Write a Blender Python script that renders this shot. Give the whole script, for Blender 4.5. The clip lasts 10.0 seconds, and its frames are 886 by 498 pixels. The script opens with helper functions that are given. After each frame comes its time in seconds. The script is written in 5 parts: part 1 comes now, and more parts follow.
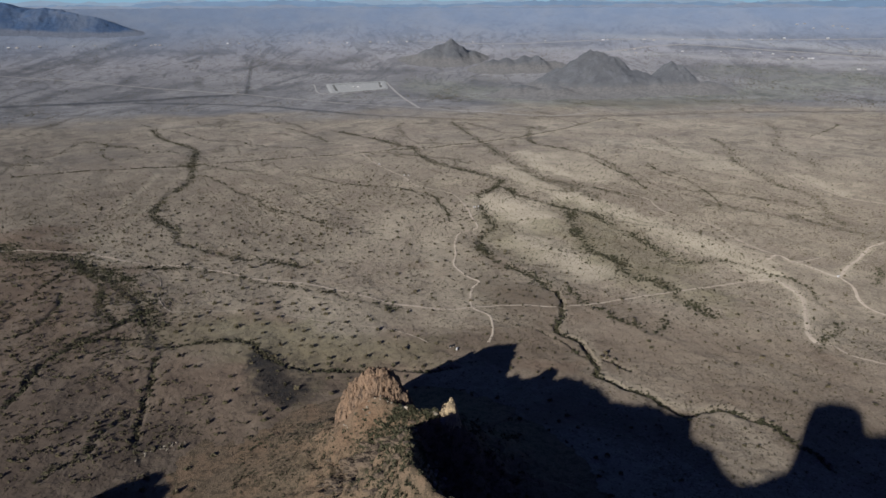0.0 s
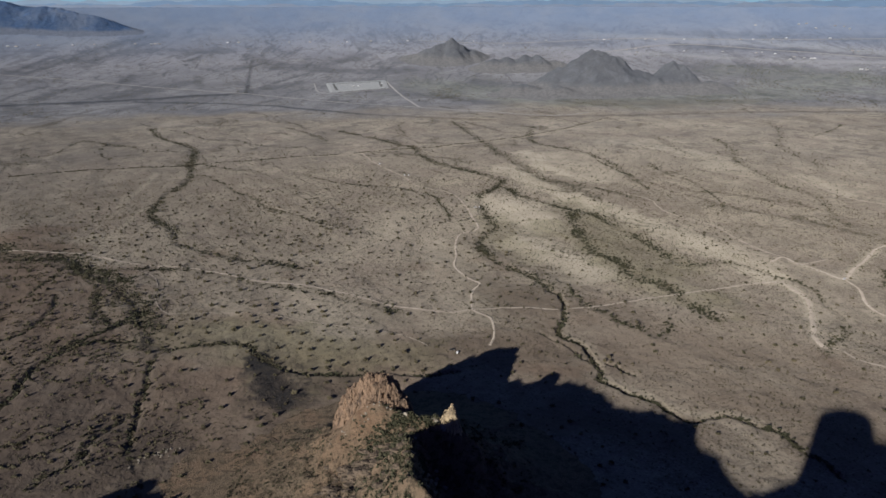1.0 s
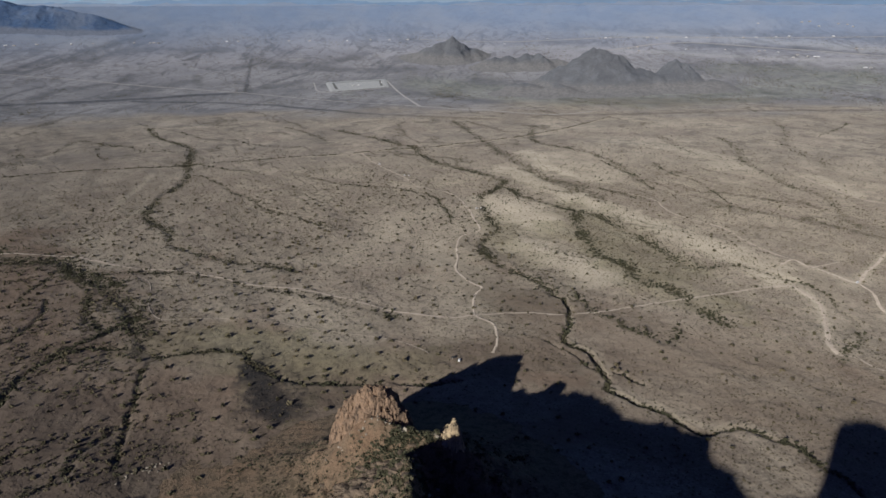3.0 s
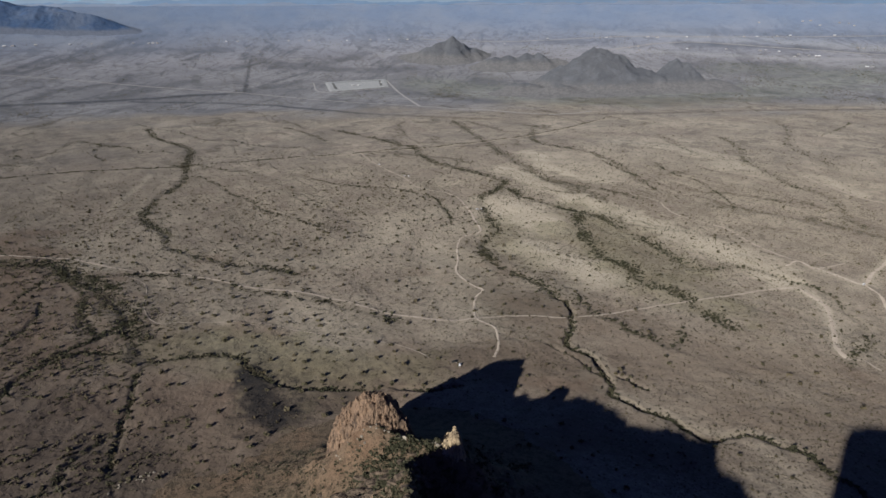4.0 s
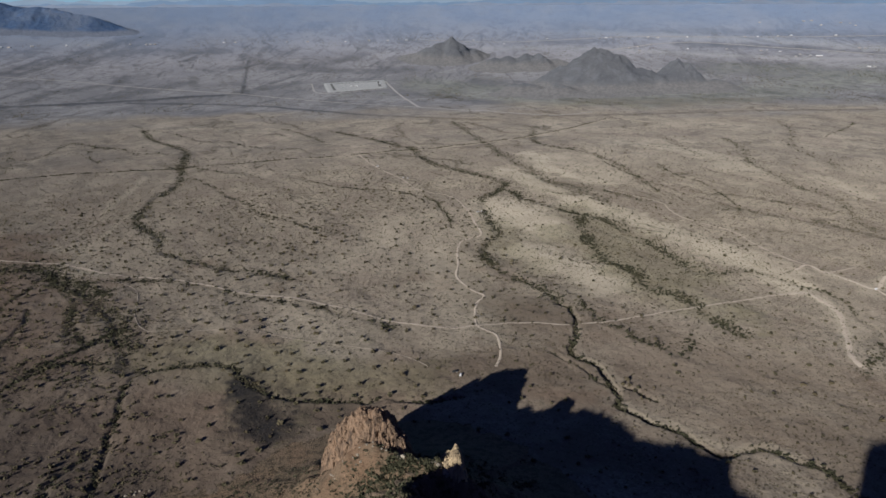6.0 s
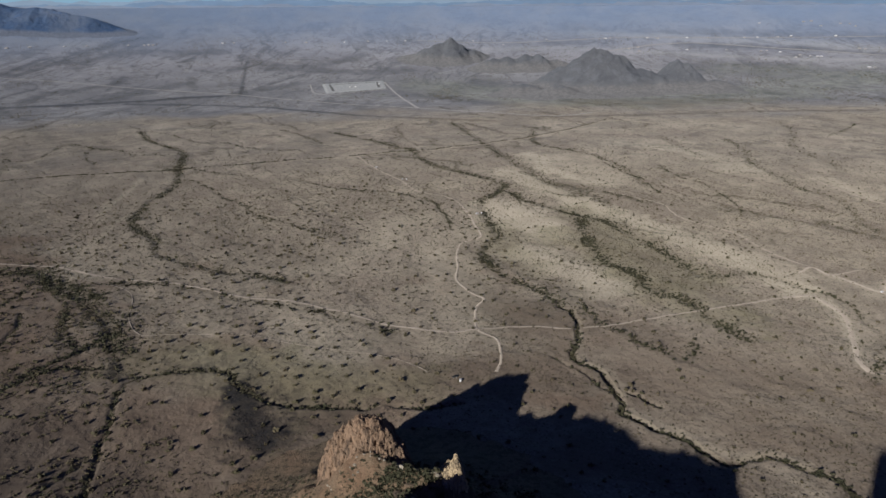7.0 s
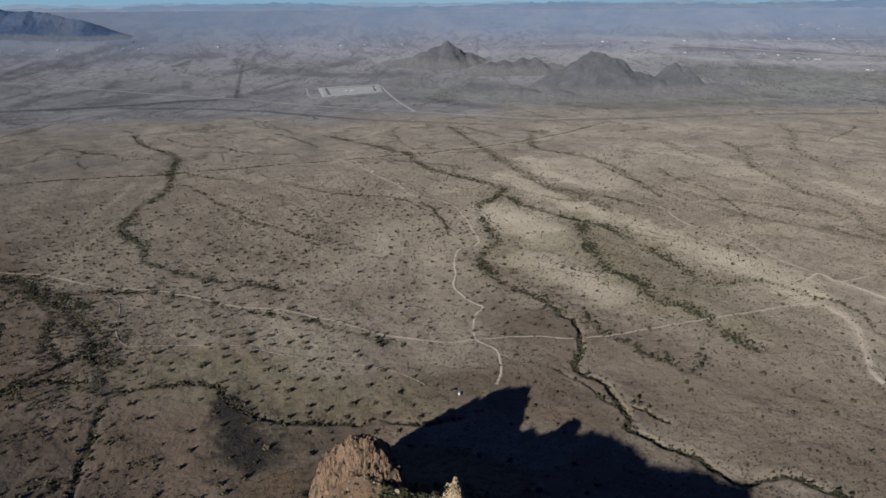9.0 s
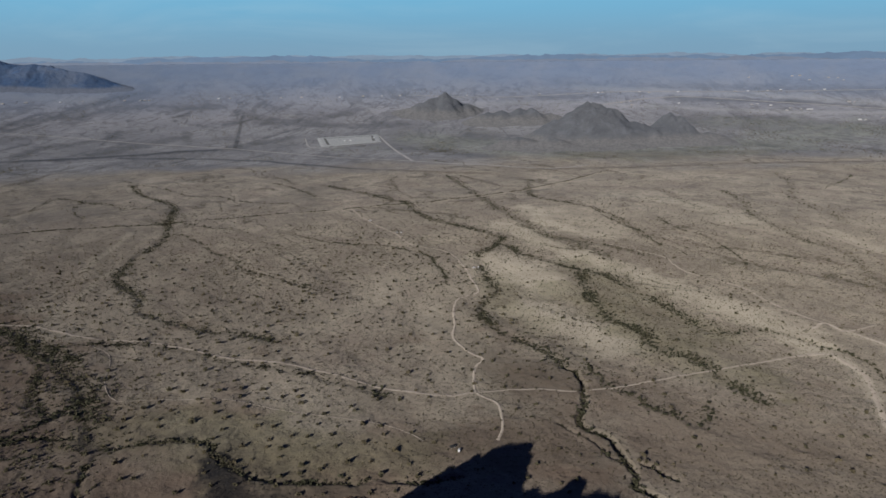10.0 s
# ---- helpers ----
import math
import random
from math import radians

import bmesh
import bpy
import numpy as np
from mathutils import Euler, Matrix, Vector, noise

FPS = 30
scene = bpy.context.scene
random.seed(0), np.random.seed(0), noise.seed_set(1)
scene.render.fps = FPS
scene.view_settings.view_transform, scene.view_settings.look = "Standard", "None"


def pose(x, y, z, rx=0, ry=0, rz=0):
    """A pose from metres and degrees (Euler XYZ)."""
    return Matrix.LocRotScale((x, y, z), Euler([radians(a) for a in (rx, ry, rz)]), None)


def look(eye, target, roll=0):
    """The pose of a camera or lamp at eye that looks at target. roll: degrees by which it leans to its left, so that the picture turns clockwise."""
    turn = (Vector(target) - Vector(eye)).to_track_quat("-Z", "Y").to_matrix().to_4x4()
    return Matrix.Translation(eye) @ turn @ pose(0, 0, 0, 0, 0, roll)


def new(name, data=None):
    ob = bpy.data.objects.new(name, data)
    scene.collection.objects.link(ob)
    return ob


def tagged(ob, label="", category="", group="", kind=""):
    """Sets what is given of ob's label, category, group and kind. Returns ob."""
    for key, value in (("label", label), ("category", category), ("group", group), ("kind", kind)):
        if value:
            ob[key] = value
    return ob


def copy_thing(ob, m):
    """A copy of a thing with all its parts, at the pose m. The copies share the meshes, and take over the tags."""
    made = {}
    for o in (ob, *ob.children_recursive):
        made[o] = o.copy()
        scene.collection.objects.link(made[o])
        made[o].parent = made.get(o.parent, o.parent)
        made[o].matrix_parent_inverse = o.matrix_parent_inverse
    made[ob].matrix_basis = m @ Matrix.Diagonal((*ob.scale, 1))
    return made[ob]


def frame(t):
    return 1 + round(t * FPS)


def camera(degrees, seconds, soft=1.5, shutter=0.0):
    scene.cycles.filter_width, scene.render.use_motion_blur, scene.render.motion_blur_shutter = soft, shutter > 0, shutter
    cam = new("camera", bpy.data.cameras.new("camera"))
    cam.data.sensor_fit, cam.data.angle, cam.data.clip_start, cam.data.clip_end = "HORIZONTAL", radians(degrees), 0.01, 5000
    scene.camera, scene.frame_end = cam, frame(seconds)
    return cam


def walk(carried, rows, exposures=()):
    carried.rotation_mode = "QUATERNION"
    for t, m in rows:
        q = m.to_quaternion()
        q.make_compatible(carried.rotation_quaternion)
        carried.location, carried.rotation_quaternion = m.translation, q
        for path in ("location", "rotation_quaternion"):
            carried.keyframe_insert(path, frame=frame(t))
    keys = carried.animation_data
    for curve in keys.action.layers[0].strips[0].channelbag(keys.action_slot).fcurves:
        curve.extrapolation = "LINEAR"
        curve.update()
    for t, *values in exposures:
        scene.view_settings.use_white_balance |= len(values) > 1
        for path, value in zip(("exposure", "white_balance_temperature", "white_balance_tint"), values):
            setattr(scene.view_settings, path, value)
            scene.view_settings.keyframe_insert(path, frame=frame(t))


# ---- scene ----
cam = camera(65.0, 10.0, soft=1.55)
# seconds, eye (metres), yaw, pitch, lean to the right (degrees)
PATH = [
    (0.0, 0.00, 0.00, 300.00, 0.000, -19.555, 0.139),
    (0.5, -0.14, 5.62, 299.09, 0.007, -19.574, 0.072),
    (1.0, -0.33, 11.31, 298.25, 0.020, -19.596, 0.043),
    (1.5, -0.48, 17.06, 297.42, 0.036, -19.619, 0.041),
    (2.0, -0.59, 22.84, 296.57, 0.053, -19.640, 0.060),
    (2.5, -0.67, 28.65, 295.71, 0.069, -19.657, 0.092),
    (4.0, -0.84, 46.05, 292.97, 0.098, -19.669, 0.213),
    (4.5, -0.89, 51.80, 292.00, 0.098, -19.657, 0.250),
    (5.0, -0.95, 57.54, 290.99, 0.091, -19.638, 0.279),
    (5.5, -1.03, 63.24, 289.94, 0.076, -19.611, 0.302),
    (7.0, -1.34, 80.23, 286.64, -0.021, -19.499, 0.328),
    (7.5, -1.48, 85.89, 285.50, -0.072, -19.458, 0.329),
    (8.0, -1.64, 91.56, 284.35, -0.133, -19.420, 0.331),
    (8.5, -1.82, 97.28, 283.20, -0.205, -19.387, 0.340),
    (9.0, -2.01, 103.05, 282.06, -0.286, -19.187, 0.361),
    (9.5, -2.21, 108.91, 280.94, -0.377, -17.980, 0.400),
    (10.0, -2.41, 114.88, 279.87, -0.478, -15.215, 0.465),
]
EXPOSURE = 0.72
walk(cam, [(t, pose(x, y, z, 90 + pitch, 0, yaw) @ pose(0, 0, 0, 0, 0, -lean)) for t, x, y, z, yaw, pitch, lean in PATH], [(0.0, EXPOSURE), (4.5, EXPOSURE - 0.01), (7.0, EXPOSURE - 0.07), (8.5, EXPOSURE - 0.09), (9.0, EXPOSURE - 0.11), (9.5, EXPOSURE - 0.17), (10.0, EXPOSURE - 0.30)])

# ---- sky and sun ----
SUN_AZ, SUN_EL = radians(212.4), radians(19.0)
to_sun = Vector((math.sin(SUN_AZ) * math.cos(SUN_EL), math.cos(SUN_AZ) * math.cos(SUN_EL), math.sin(SUN_EL)))
world = bpy.data.worlds.new("world")
scene.world = world
world.use_nodes = True
wt = world.node_tree
sky = wt.nodes.new("ShaderNodeTexSky")
sky.sky_type, sky.sun_disc, sky.sun_elevation, sky.sun_rotation = "NISHITA", False, SUN_EL, SUN_AZ
sky.altitude, sky.air_density, sky.dust_density, sky.ozone_density = 700, 1.0, 0.6, 1.5
clear = wt.nodes.new("ShaderNodeMix")
clear.data_type, clear.blend_type = "RGBA", "MULTIPLY"
clear.inputs[0].default_value, clear.inputs[7].default_value = 1.0, (0.58, 0.62, 1.6, 1)
wt.links.new(sky.outputs[0], clear.inputs[6])
wt.links.new(clear.outputs[2], wt.nodes["Background"].inputs[0])
wt.nodes["Background"].inputs[1].default_value = 0.020
sun = new("sun", bpy.data.lights.new("sun", "SUN"))
sun.data.energy, sun.data.angle, sun.data.color = 5.0, radians(0.7), (1.0, 0.95, 0.89)
sun.matrix_world = look((0, 0, 600), Vector((0, 0, 600)) - to_sun)


# ---- materials ----
class Mat:
    """A node material with short ways to add nodes."""

    def __init__(self, name, rough=0.9, spec=0.2):
        self.m = bpy.data.materials.new(name)
        self.m.use_nodes = True
        self.t = self.m.node_tree
        self.b = self.t.nodes["Principled BSDF"]
        self.b.inputs["Roughness"].default_value = rough
        self.b.inputs["Specular IOR Level"].default_value = spec
        self.pos = self.t.nodes.new("ShaderNodeNewGeometry").outputs["Position"]

    def put(self, sock, v):
        if isinstance(v, bpy.types.NodeSocket):
            self.t.links.new(v, sock)
        else:
            sock.default_value = (*v, 1) if isinstance(v, tuple) and len(v) == 3 and sock.type == "RGBA" else v

    def noise(self, size, detail=4, rough=0.55, stretch=None, distort=0.0, turn=0.0):
        n = self.t.nodes.new("ShaderNodeTexNoise")
        v = self.pos
        if turn:
            mp = self.t.nodes.new("ShaderNodeMapping")
            mp.inputs["Rotation"].default_value = (0, 0, radians(turn))
            self.put(mp.inputs["Vector"], v)
            v = mp.outputs[0]
        if stretch:
            mp = self.t.nodes.new("ShaderNodeMapping")
            mp.inputs["Scale"].default_value = stretch
            self.put(mp.inputs["Vector"], v)
            v = mp.outputs[0]
        self.put(n.inputs["Vector"], v)
        n.inputs["Scale"].default_value, n.inputs["Detail"].default_value = 1 / size, detail
        n.inputs["Roughness"].default_value, n.inputs["Distortion"].default_value = rough, distort
        return n.outputs["Fac"]

    def spots(self, size, lo, hi):
        n = self.t.nodes.new("ShaderNodeTexVoronoi")
        self.put(n.inputs["Vector"], self.pos)
        n.inputs["Scale"].default_value = 1 / size
        return self.ramp(n.outputs["Distance"], lo, hi, 1, 0)

    def ramp(self, fac, a, b, va=0.0, vb=1.0):
        n = self.t.nodes.new("ShaderNodeMapRange")
        n.interpolation_type = "SMOOTHSTEP"
        for s, v in zip(n.inputs, (fac, a, b, va, vb)):
            self.put(s, v)
        return n.outputs[0]

    def math(self, op, a, b=0.0):
        n = self.t.nodes.new("ShaderNodeMath")
        n.operation = op
        self.put(n.inputs[0], a), self.put(n.inputs[1], b)
        return n.outputs[0]

    def mix(self, fac, a, b, mode="MIX"):
        n = self.t.nodes.new("ShaderNodeMix")
        n.data_type, n.blend_type = "RGBA", mode
        self.put(n.inputs[0], fac), self.put(n.inputs[6], a), self.put(n.inputs[7], b)
        return n.outputs[2]

    def attr(self, name):
        n = self.t.nodes.new("ShaderNodeAttribute")
        n.attribute_name = name
        return n.outputs["Fac"]

    def island(self):
        return self.t.nodes.new("ShaderNodeNewGeometry").outputs["Random Per Island"]

    def done(self, colour, bump=None, strength=0.5, depth=0.3):
        self.put(self.b.inputs["Base Color"], colour)
        if bump is not None:
            n = self.t.nodes.new("ShaderNodeBump")
            n.inputs["Strength"].default_value, n.inputs["Distance"].default_value = strength, depth
            self.put(n.inputs["Height"], bump)
            self.put(self.b.inputs["Normal"], n.outputs[0])
        return self.m


def soil_material():
    k = Mat("desert soil", 0.95, 0.1)
    k.b.inputs["Diffuse Roughness"].default_value = 0.6
    patch, mid, grain, fine = k.noise(140, 6, 0.6), k.noise(38, 6, 0.65, (1, 0.6, 1), 0.8), k.noise(9, 5, 0.7), k.noise(2.2, 3, 0.7)
    drift = k.noise(60, 6, 0.66, (1, 0.28, 1), 0.9, -28)
    c = k.mix(k.ramp(patch, 0.35, 0.65), (0.256, 0.216, 0.180), (0.330, 0.281, 0.232))
    c = k.mix(k.math("MULTIPLY", k.ramp(mid, 0.46, 0.64), 0.60), c, (0.164, 0.138, 0.114))
    c = k.mix(k.math("MULTIPLY", k.ramp(k.noise(75, 5, 0.6, (0.8, 0.5, 1), 1.0), 0.46, 0.62), 0.55), c, (0.196, 0.156, 0.135))
    c = k.mix(k.math("MULTIPLY", k.ramp(drift, 0.50, 0.62), 0.30), c, (0.134, 0.114, 0.095))
    c = k.mix(k.math("MULTIPLY", k.ramp(drift, 0.44, 0.34), 0.24), c, (0.345, 0.298, 0.245))
    c = k.mix(k.math("MULTIPLY", k.ramp(grain, 0.50, 0.61), 0.55), c, (0.116, 0.100, 0.084))
    c = k.mix(k.math("MULTIPLY", k.ramp(fine, 0.48, 0.66), 0.65), c, (0.360, 0.316, 0.266))
    c = k.mix(k.math("MULTIPLY", k.attr("pale"), 0.85), c, k.mix(grain, (0.37, 0.326, 0.266), (0.50, 0.442, 0.364)))
    c = k.mix(k.math("MULTIPLY", k.attr("red"), 0.75), c, (0.178, 0.120, 0.091))
    c = k.mix(k.math("MULTIPLY", k.attr("green"), 0.65), c, k.mix(k.ramp(grain, 0.4, 0.62), (0.228, 0.204, 0.132), (0.150, 0.138, 0.094)))
    broken = k.math("MULTIPLY", k.attr("dark"), k.ramp(k.math("ADD", k.math("MULTIPLY", drift, 0.6), k.math("MULTIPLY", grain, 0.4)), 0.36, 0.58, 0.45, 1.0))
    c = k.mix(k.math("MULTIPLY", broken, 0.88), c, k.mix(k.ramp(grain, 0.35, 0.65), (0.062, 0.051, 0.043), (0.136, 0.107, 0.085)))
    charred = k.math("MULTIPLY", k.attr("burn_dark"), k.ramp(k.math("ADD", k.math("MULTIPLY", grain, 0.6), k.math("MULTIPLY", mid, 0.4)), 0.44, 0.58, 1.0, 0.85))
    c = k.mix(charred, c, k.mix(fine, (0.014, 0.014, 0.018), (0.040, 0.036, 0.036)))
    c = k.mix(k.math("MULTIPLY", k.attr("wash"), 0.42), c, k.mix(fine, (0.078, 0.070, 0.054), (0.165, 0.140, 0.113)))
    c = k.mix(k.math("MULTIPLY", k.attr("rill"), k.ramp(grain, 0.40, 0.58, 0.25, 0.85)), c, (0.076, 0.066, 0.051))
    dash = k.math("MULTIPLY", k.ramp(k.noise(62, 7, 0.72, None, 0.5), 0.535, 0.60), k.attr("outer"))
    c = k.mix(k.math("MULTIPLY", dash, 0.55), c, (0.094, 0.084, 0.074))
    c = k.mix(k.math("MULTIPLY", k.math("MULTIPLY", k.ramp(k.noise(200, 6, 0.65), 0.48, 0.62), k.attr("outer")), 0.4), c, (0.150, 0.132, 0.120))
    # Valley colours: distance haze and cloud shade are put into the soil tone.
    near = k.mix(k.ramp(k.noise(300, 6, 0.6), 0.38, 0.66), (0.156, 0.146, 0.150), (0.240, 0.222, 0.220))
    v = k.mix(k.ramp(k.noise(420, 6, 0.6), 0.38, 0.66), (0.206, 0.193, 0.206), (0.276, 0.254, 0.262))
    v = k.mix(k.attr("basin_haze"), near, v)
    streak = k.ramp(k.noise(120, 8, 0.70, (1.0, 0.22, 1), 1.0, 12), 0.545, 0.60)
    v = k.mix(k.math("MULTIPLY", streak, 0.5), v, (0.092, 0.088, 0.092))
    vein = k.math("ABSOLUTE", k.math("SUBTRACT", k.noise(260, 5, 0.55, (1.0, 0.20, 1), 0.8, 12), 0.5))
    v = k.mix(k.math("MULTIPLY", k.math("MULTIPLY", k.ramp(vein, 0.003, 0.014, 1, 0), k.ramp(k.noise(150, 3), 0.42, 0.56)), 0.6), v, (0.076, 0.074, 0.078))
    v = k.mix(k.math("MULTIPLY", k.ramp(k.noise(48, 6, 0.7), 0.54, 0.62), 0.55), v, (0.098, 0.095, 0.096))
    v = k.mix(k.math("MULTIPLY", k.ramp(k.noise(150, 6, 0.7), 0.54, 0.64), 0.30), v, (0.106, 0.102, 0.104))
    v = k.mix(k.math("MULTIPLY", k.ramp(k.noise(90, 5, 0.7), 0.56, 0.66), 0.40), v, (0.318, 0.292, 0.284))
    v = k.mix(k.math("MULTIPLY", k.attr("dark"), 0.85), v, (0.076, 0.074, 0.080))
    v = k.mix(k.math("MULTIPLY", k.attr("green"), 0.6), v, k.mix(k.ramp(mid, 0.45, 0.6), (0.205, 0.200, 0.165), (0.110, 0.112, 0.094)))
    v = k.mix(k.math("MULTIPLY", k.attr("burn_dark"), 0.85), v, (0.058, 0.058, 0.066))
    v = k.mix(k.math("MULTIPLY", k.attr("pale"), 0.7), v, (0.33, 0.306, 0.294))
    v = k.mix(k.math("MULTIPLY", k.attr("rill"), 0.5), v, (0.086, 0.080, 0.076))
    # rim: blue haze painted over the farthest ground.
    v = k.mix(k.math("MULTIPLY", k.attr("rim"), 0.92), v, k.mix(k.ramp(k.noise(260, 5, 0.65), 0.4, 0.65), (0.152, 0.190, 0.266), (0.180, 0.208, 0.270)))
    # outer: a slight blue haze tint put into the plain's colour.
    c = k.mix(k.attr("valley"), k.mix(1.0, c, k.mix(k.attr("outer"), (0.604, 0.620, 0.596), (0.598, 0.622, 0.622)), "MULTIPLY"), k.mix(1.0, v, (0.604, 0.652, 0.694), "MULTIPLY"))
    c = k.mix(k.math("MULTIPLY", k.math("MULTIPLY", k.spots(7.5, 0.10, 0.19), k.ramp(k.noise(90, 3), 0.40, 0.56)), 0.7), c, (0.052, 0.045, 0.033))
    low = k.spots(3.1, 0.16, 0.30)
    thick = k.ramp(k.noise(60, 3), 0.35, 0.6)
    c = k.mix(k.math("MULTIPLY", k.math("MULTIPLY", low, thick), 0.75), c, (0.048, 0.042, 0.030))
    c = k.mix(k.math("MULTIPLY", k.spots(1.5, 0.12, 0.26), 0.45), c, (0.064, 0.056, 0.043))
    return k.done(c, k.math("ADD", fine, k.math("MULTIPLY", grain, 2.0)), 0.6, 0.9)


def rock_material(name, light, deep, stain):
    k = Mat(name, 0.92, 0.15)
    big, cracks, fine = k.noise(11, 5), k.noise(4.0, 6, 0.7, (1, 1, 0.25), 0.8), k.noise(0.9, 4, 0.7)
    c = k.mix(k.ramp(big, 0.35, 0.68), light, deep)
    c = k.mix(k.math("MULTIPLY", k.ramp(k.noise(3.0, 5, 0.7), 0.42, 0.62), 0.5), c, deep)
    c = k.mix(k.math("MULTIPLY", k.ramp(cracks, 0.50, 0.60), 0.85), c, stain)
    c = k.mix(k.math("MULTIPLY", k.ramp(k.noise(2.6, 5, 0.7, (0.5, 0.5, 1.6), 0.6), 0.54, 0.62), 0.5), c, stain)
    c = k.mix(k.math("MULTIPLY", k.ramp(fine, 0.5, 0.75), 0.45), c, tuple(min(1, v * 1.5) for v in light))
    return k.done(c, k.math("ADD", cracks, k.math("MULTIPLY", fine, 0.5)), 0.8, 1.2)


def slope_material():
    k = Mat("rocky slope", 0.95, 0.1)
    k.b.inputs["Diffuse Roughness"].default_value = 0.6
    big, mid, fine = k.noise(30, 5), k.noise(6, 6, 0.75), k.noise(1.3, 4, 0.7)
    c = k.mix(k.ramp(big, 0.38, 0.62), (0.130, 0.098, 0.070), (0.102, 0.084, 0.063))
    c = k.mix(k.math("MULTIPLY", k.ramp(mid, 0.48, 0.57), 0.85), c, (0.052, 0.044, 0.032))
    c = k.mix(k.math("MULTIPLY", k.ramp(fine, 0.52, 0.74), 0.55), c, (0.200, 0.158, 0.118))
    c = k.mix(k.math("MULTIPLY", k.attr("scree"), 0.75), c, k.mix(fine, (0.090, 0.060, 0.041), (0.150, 0.101, 0.069)))
    c = k.mix(k.math("MULTIPLY", k.spots(1.1, 0.12, 0.30), 0.5), c, (0.215, 0.172, 0.130))
    c = k.mix(k.math("MULTIPLY", k.spots(2.0, 0.14, 0.3), 0.6), c, (0.048, 0.046, 0.029))
    c = k.mix(1.0, c, (0.95, 0.905, 0.855), "MULTIPLY")
    return k.done(c, k.math("ADD", k.math("MULTIPLY", mid, 1.5), fine), 0.8, 1.0)


def hill_material(name, a, b, c3, foot, size, relief=0.4, ragged=1.0):
    """Stony hill ground thinning into valley soil, with haze painted in round its foot."""
    k = Mat(name, 0.95, 0.05)
    k.b.inputs["Diffuse Roughness"].default_value = 0.6
    big, mid, fine = k.noise(size, 6, 0.6), k.noise(size * 0.22, 5, 0.7), k.noise(size * 0.09, 4, 0.7)
    c = k.mix(k.ramp(big, 0.35, 0.65), a, b)
    c = k.mix(k.math("MULTIPLY", k.ramp(mid, 0.48, 0.66), 0.6), c, c3)
    c = k.mix(k.math("MULTIPLY", k.ramp(fine, 0.55, 0.68), 0.35), c, foot)
    rock = k.noise(size * 0.5, 7, 0.72, (1, 1, 0.5), 0.6)
    c = k.mix(k.math("MULTIPLY", k.ramp(rock, 0.52, 0.62), 0.5), c, tuple(v * 1.5 for v in a))
    rag = k.math("ADD", k.math("MULTIPLY", k.math("SUBTRACT", mid, 0.5), 1.3), k.math("MULTIPLY", k.math("SUBTRACT", rock, 0.5), 1.6))
    edge = k.ramp(k.math("ADD", k.attr("foot"), k.math("MULTIPLY", rag, ragged)), 0.12, 0.72)
    c = k.mix(edge, c, k.mix(k.math("MULTIPLY", k.ramp(fine, 0.42, 0.60), ragged), foot, tuple(v * 0.62 for v in foot)))
    return k.done(c, mid, relief, size * 0.08)


def dirt_material(name, a, b):
    k = Mat(name, 0.95, 0.1)
    k.b.inputs["Diffuse Roughness"].default_value = 0.6
    c = k.mix(k.ramp(k.noise(9, 4), 0.35, 0.65), a, b)
    c = k.mix(k.math("MULTIPLY", k.ramp(k.noise(1.2, 3), 0.5, 0.8), 0.5), c, tuple(v * 0.7 for v in a))
    return k.done(c, k.noise(0.8, 3), 0.4, 0.1)


def leaf_material(name, a, b, dry):
    k = Mat(name, 0.8, 0.15)
    c = k.mix(k.island(), a, b)
    c = k.mix(k.math("MULTIPLY", k.ramp(k.noise(45, 2), 0.45, 0.65), 0.5), c, dry)
    return k.done(c)


def plain_material(name, colour, rough=0.5, metal=0.0, spread=0.12):
    k = Mat(name, rough, 0.4)
    k.b.inputs["Metallic"].default_value = metal
    return k.done(k.mix(k.math("MULTIPLY", k.noise(0.7, 4), spread * 2), colour, tuple(v * 0.6 for v in colour)))


SOIL = soil_material()
SLOPE = slope_material()
RED_ROCK = rock_material("red-brown rock", (0.176, 0.120, 0.080), (0.122, 0.086, 0.060), (0.046, 0.034, 0.026))
GOLD_ROCK = rock_material("pale golden rock", (0.32, 0.255, 0.165), (0.25, 0.198, 0.130), (0.10, 0.08, 0.055))
BROWN_ROCK = rock_material("dark brown rock", (0.105, 0.080, 0.058), (0.075, 0.060, 0.046), (0.034, 0.028, 0.022))
GREY_ROCK = rock_material("pale lichen rock", (0.225, 0.203, 0.166), (0.155, 0.137, 0.110), (0.065, 0.057, 0.043))
# Hill and mountain blue-greys hold the distance haze in their colour.
HILL = hill_material("dark hill scree", (0.058, 0.063, 0.072), (0.070, 0.075, 0.083), (0.050, 0.055, 0.063), (0.098, 0.099, 0.102), 120, 0.7, 0.55)
RANGE = hill_material("haze-blue mountain", (0.032, 0.057, 0.108), (0.072, 0.094, 0.136), (0.030, 0.053, 0.104), (0.092, 0.106, 0.136), 190, 0.5, 0.3)
DIRT = dirt_material("bladed dirt", (0.231, 0.202, 0.169), (0.195, 0.170, 0.143))
TRACK = dirt_material("worn track", (0.275, 0.242, 0.201), (0.228, 0.198, 0.163))
FAINT = dirt_material("faint track", (0.222, 0.195, 0.163), (0.190, 0.166, 0.139))
GRAVEL = dirt_material("pale gravel", (0.196, 0.203, 0.206), (0.150, 0.156, 0.158))
DARK_STRIP = dirt_material("dark strip soil", (0.060, 0.060, 0.062), (0.078, 0.077, 0.076))
ASPHALT = dirt_material("sun-bleached asphalt", (0.182, 0.176, 0.174), (0.162, 0.157, 0.156))
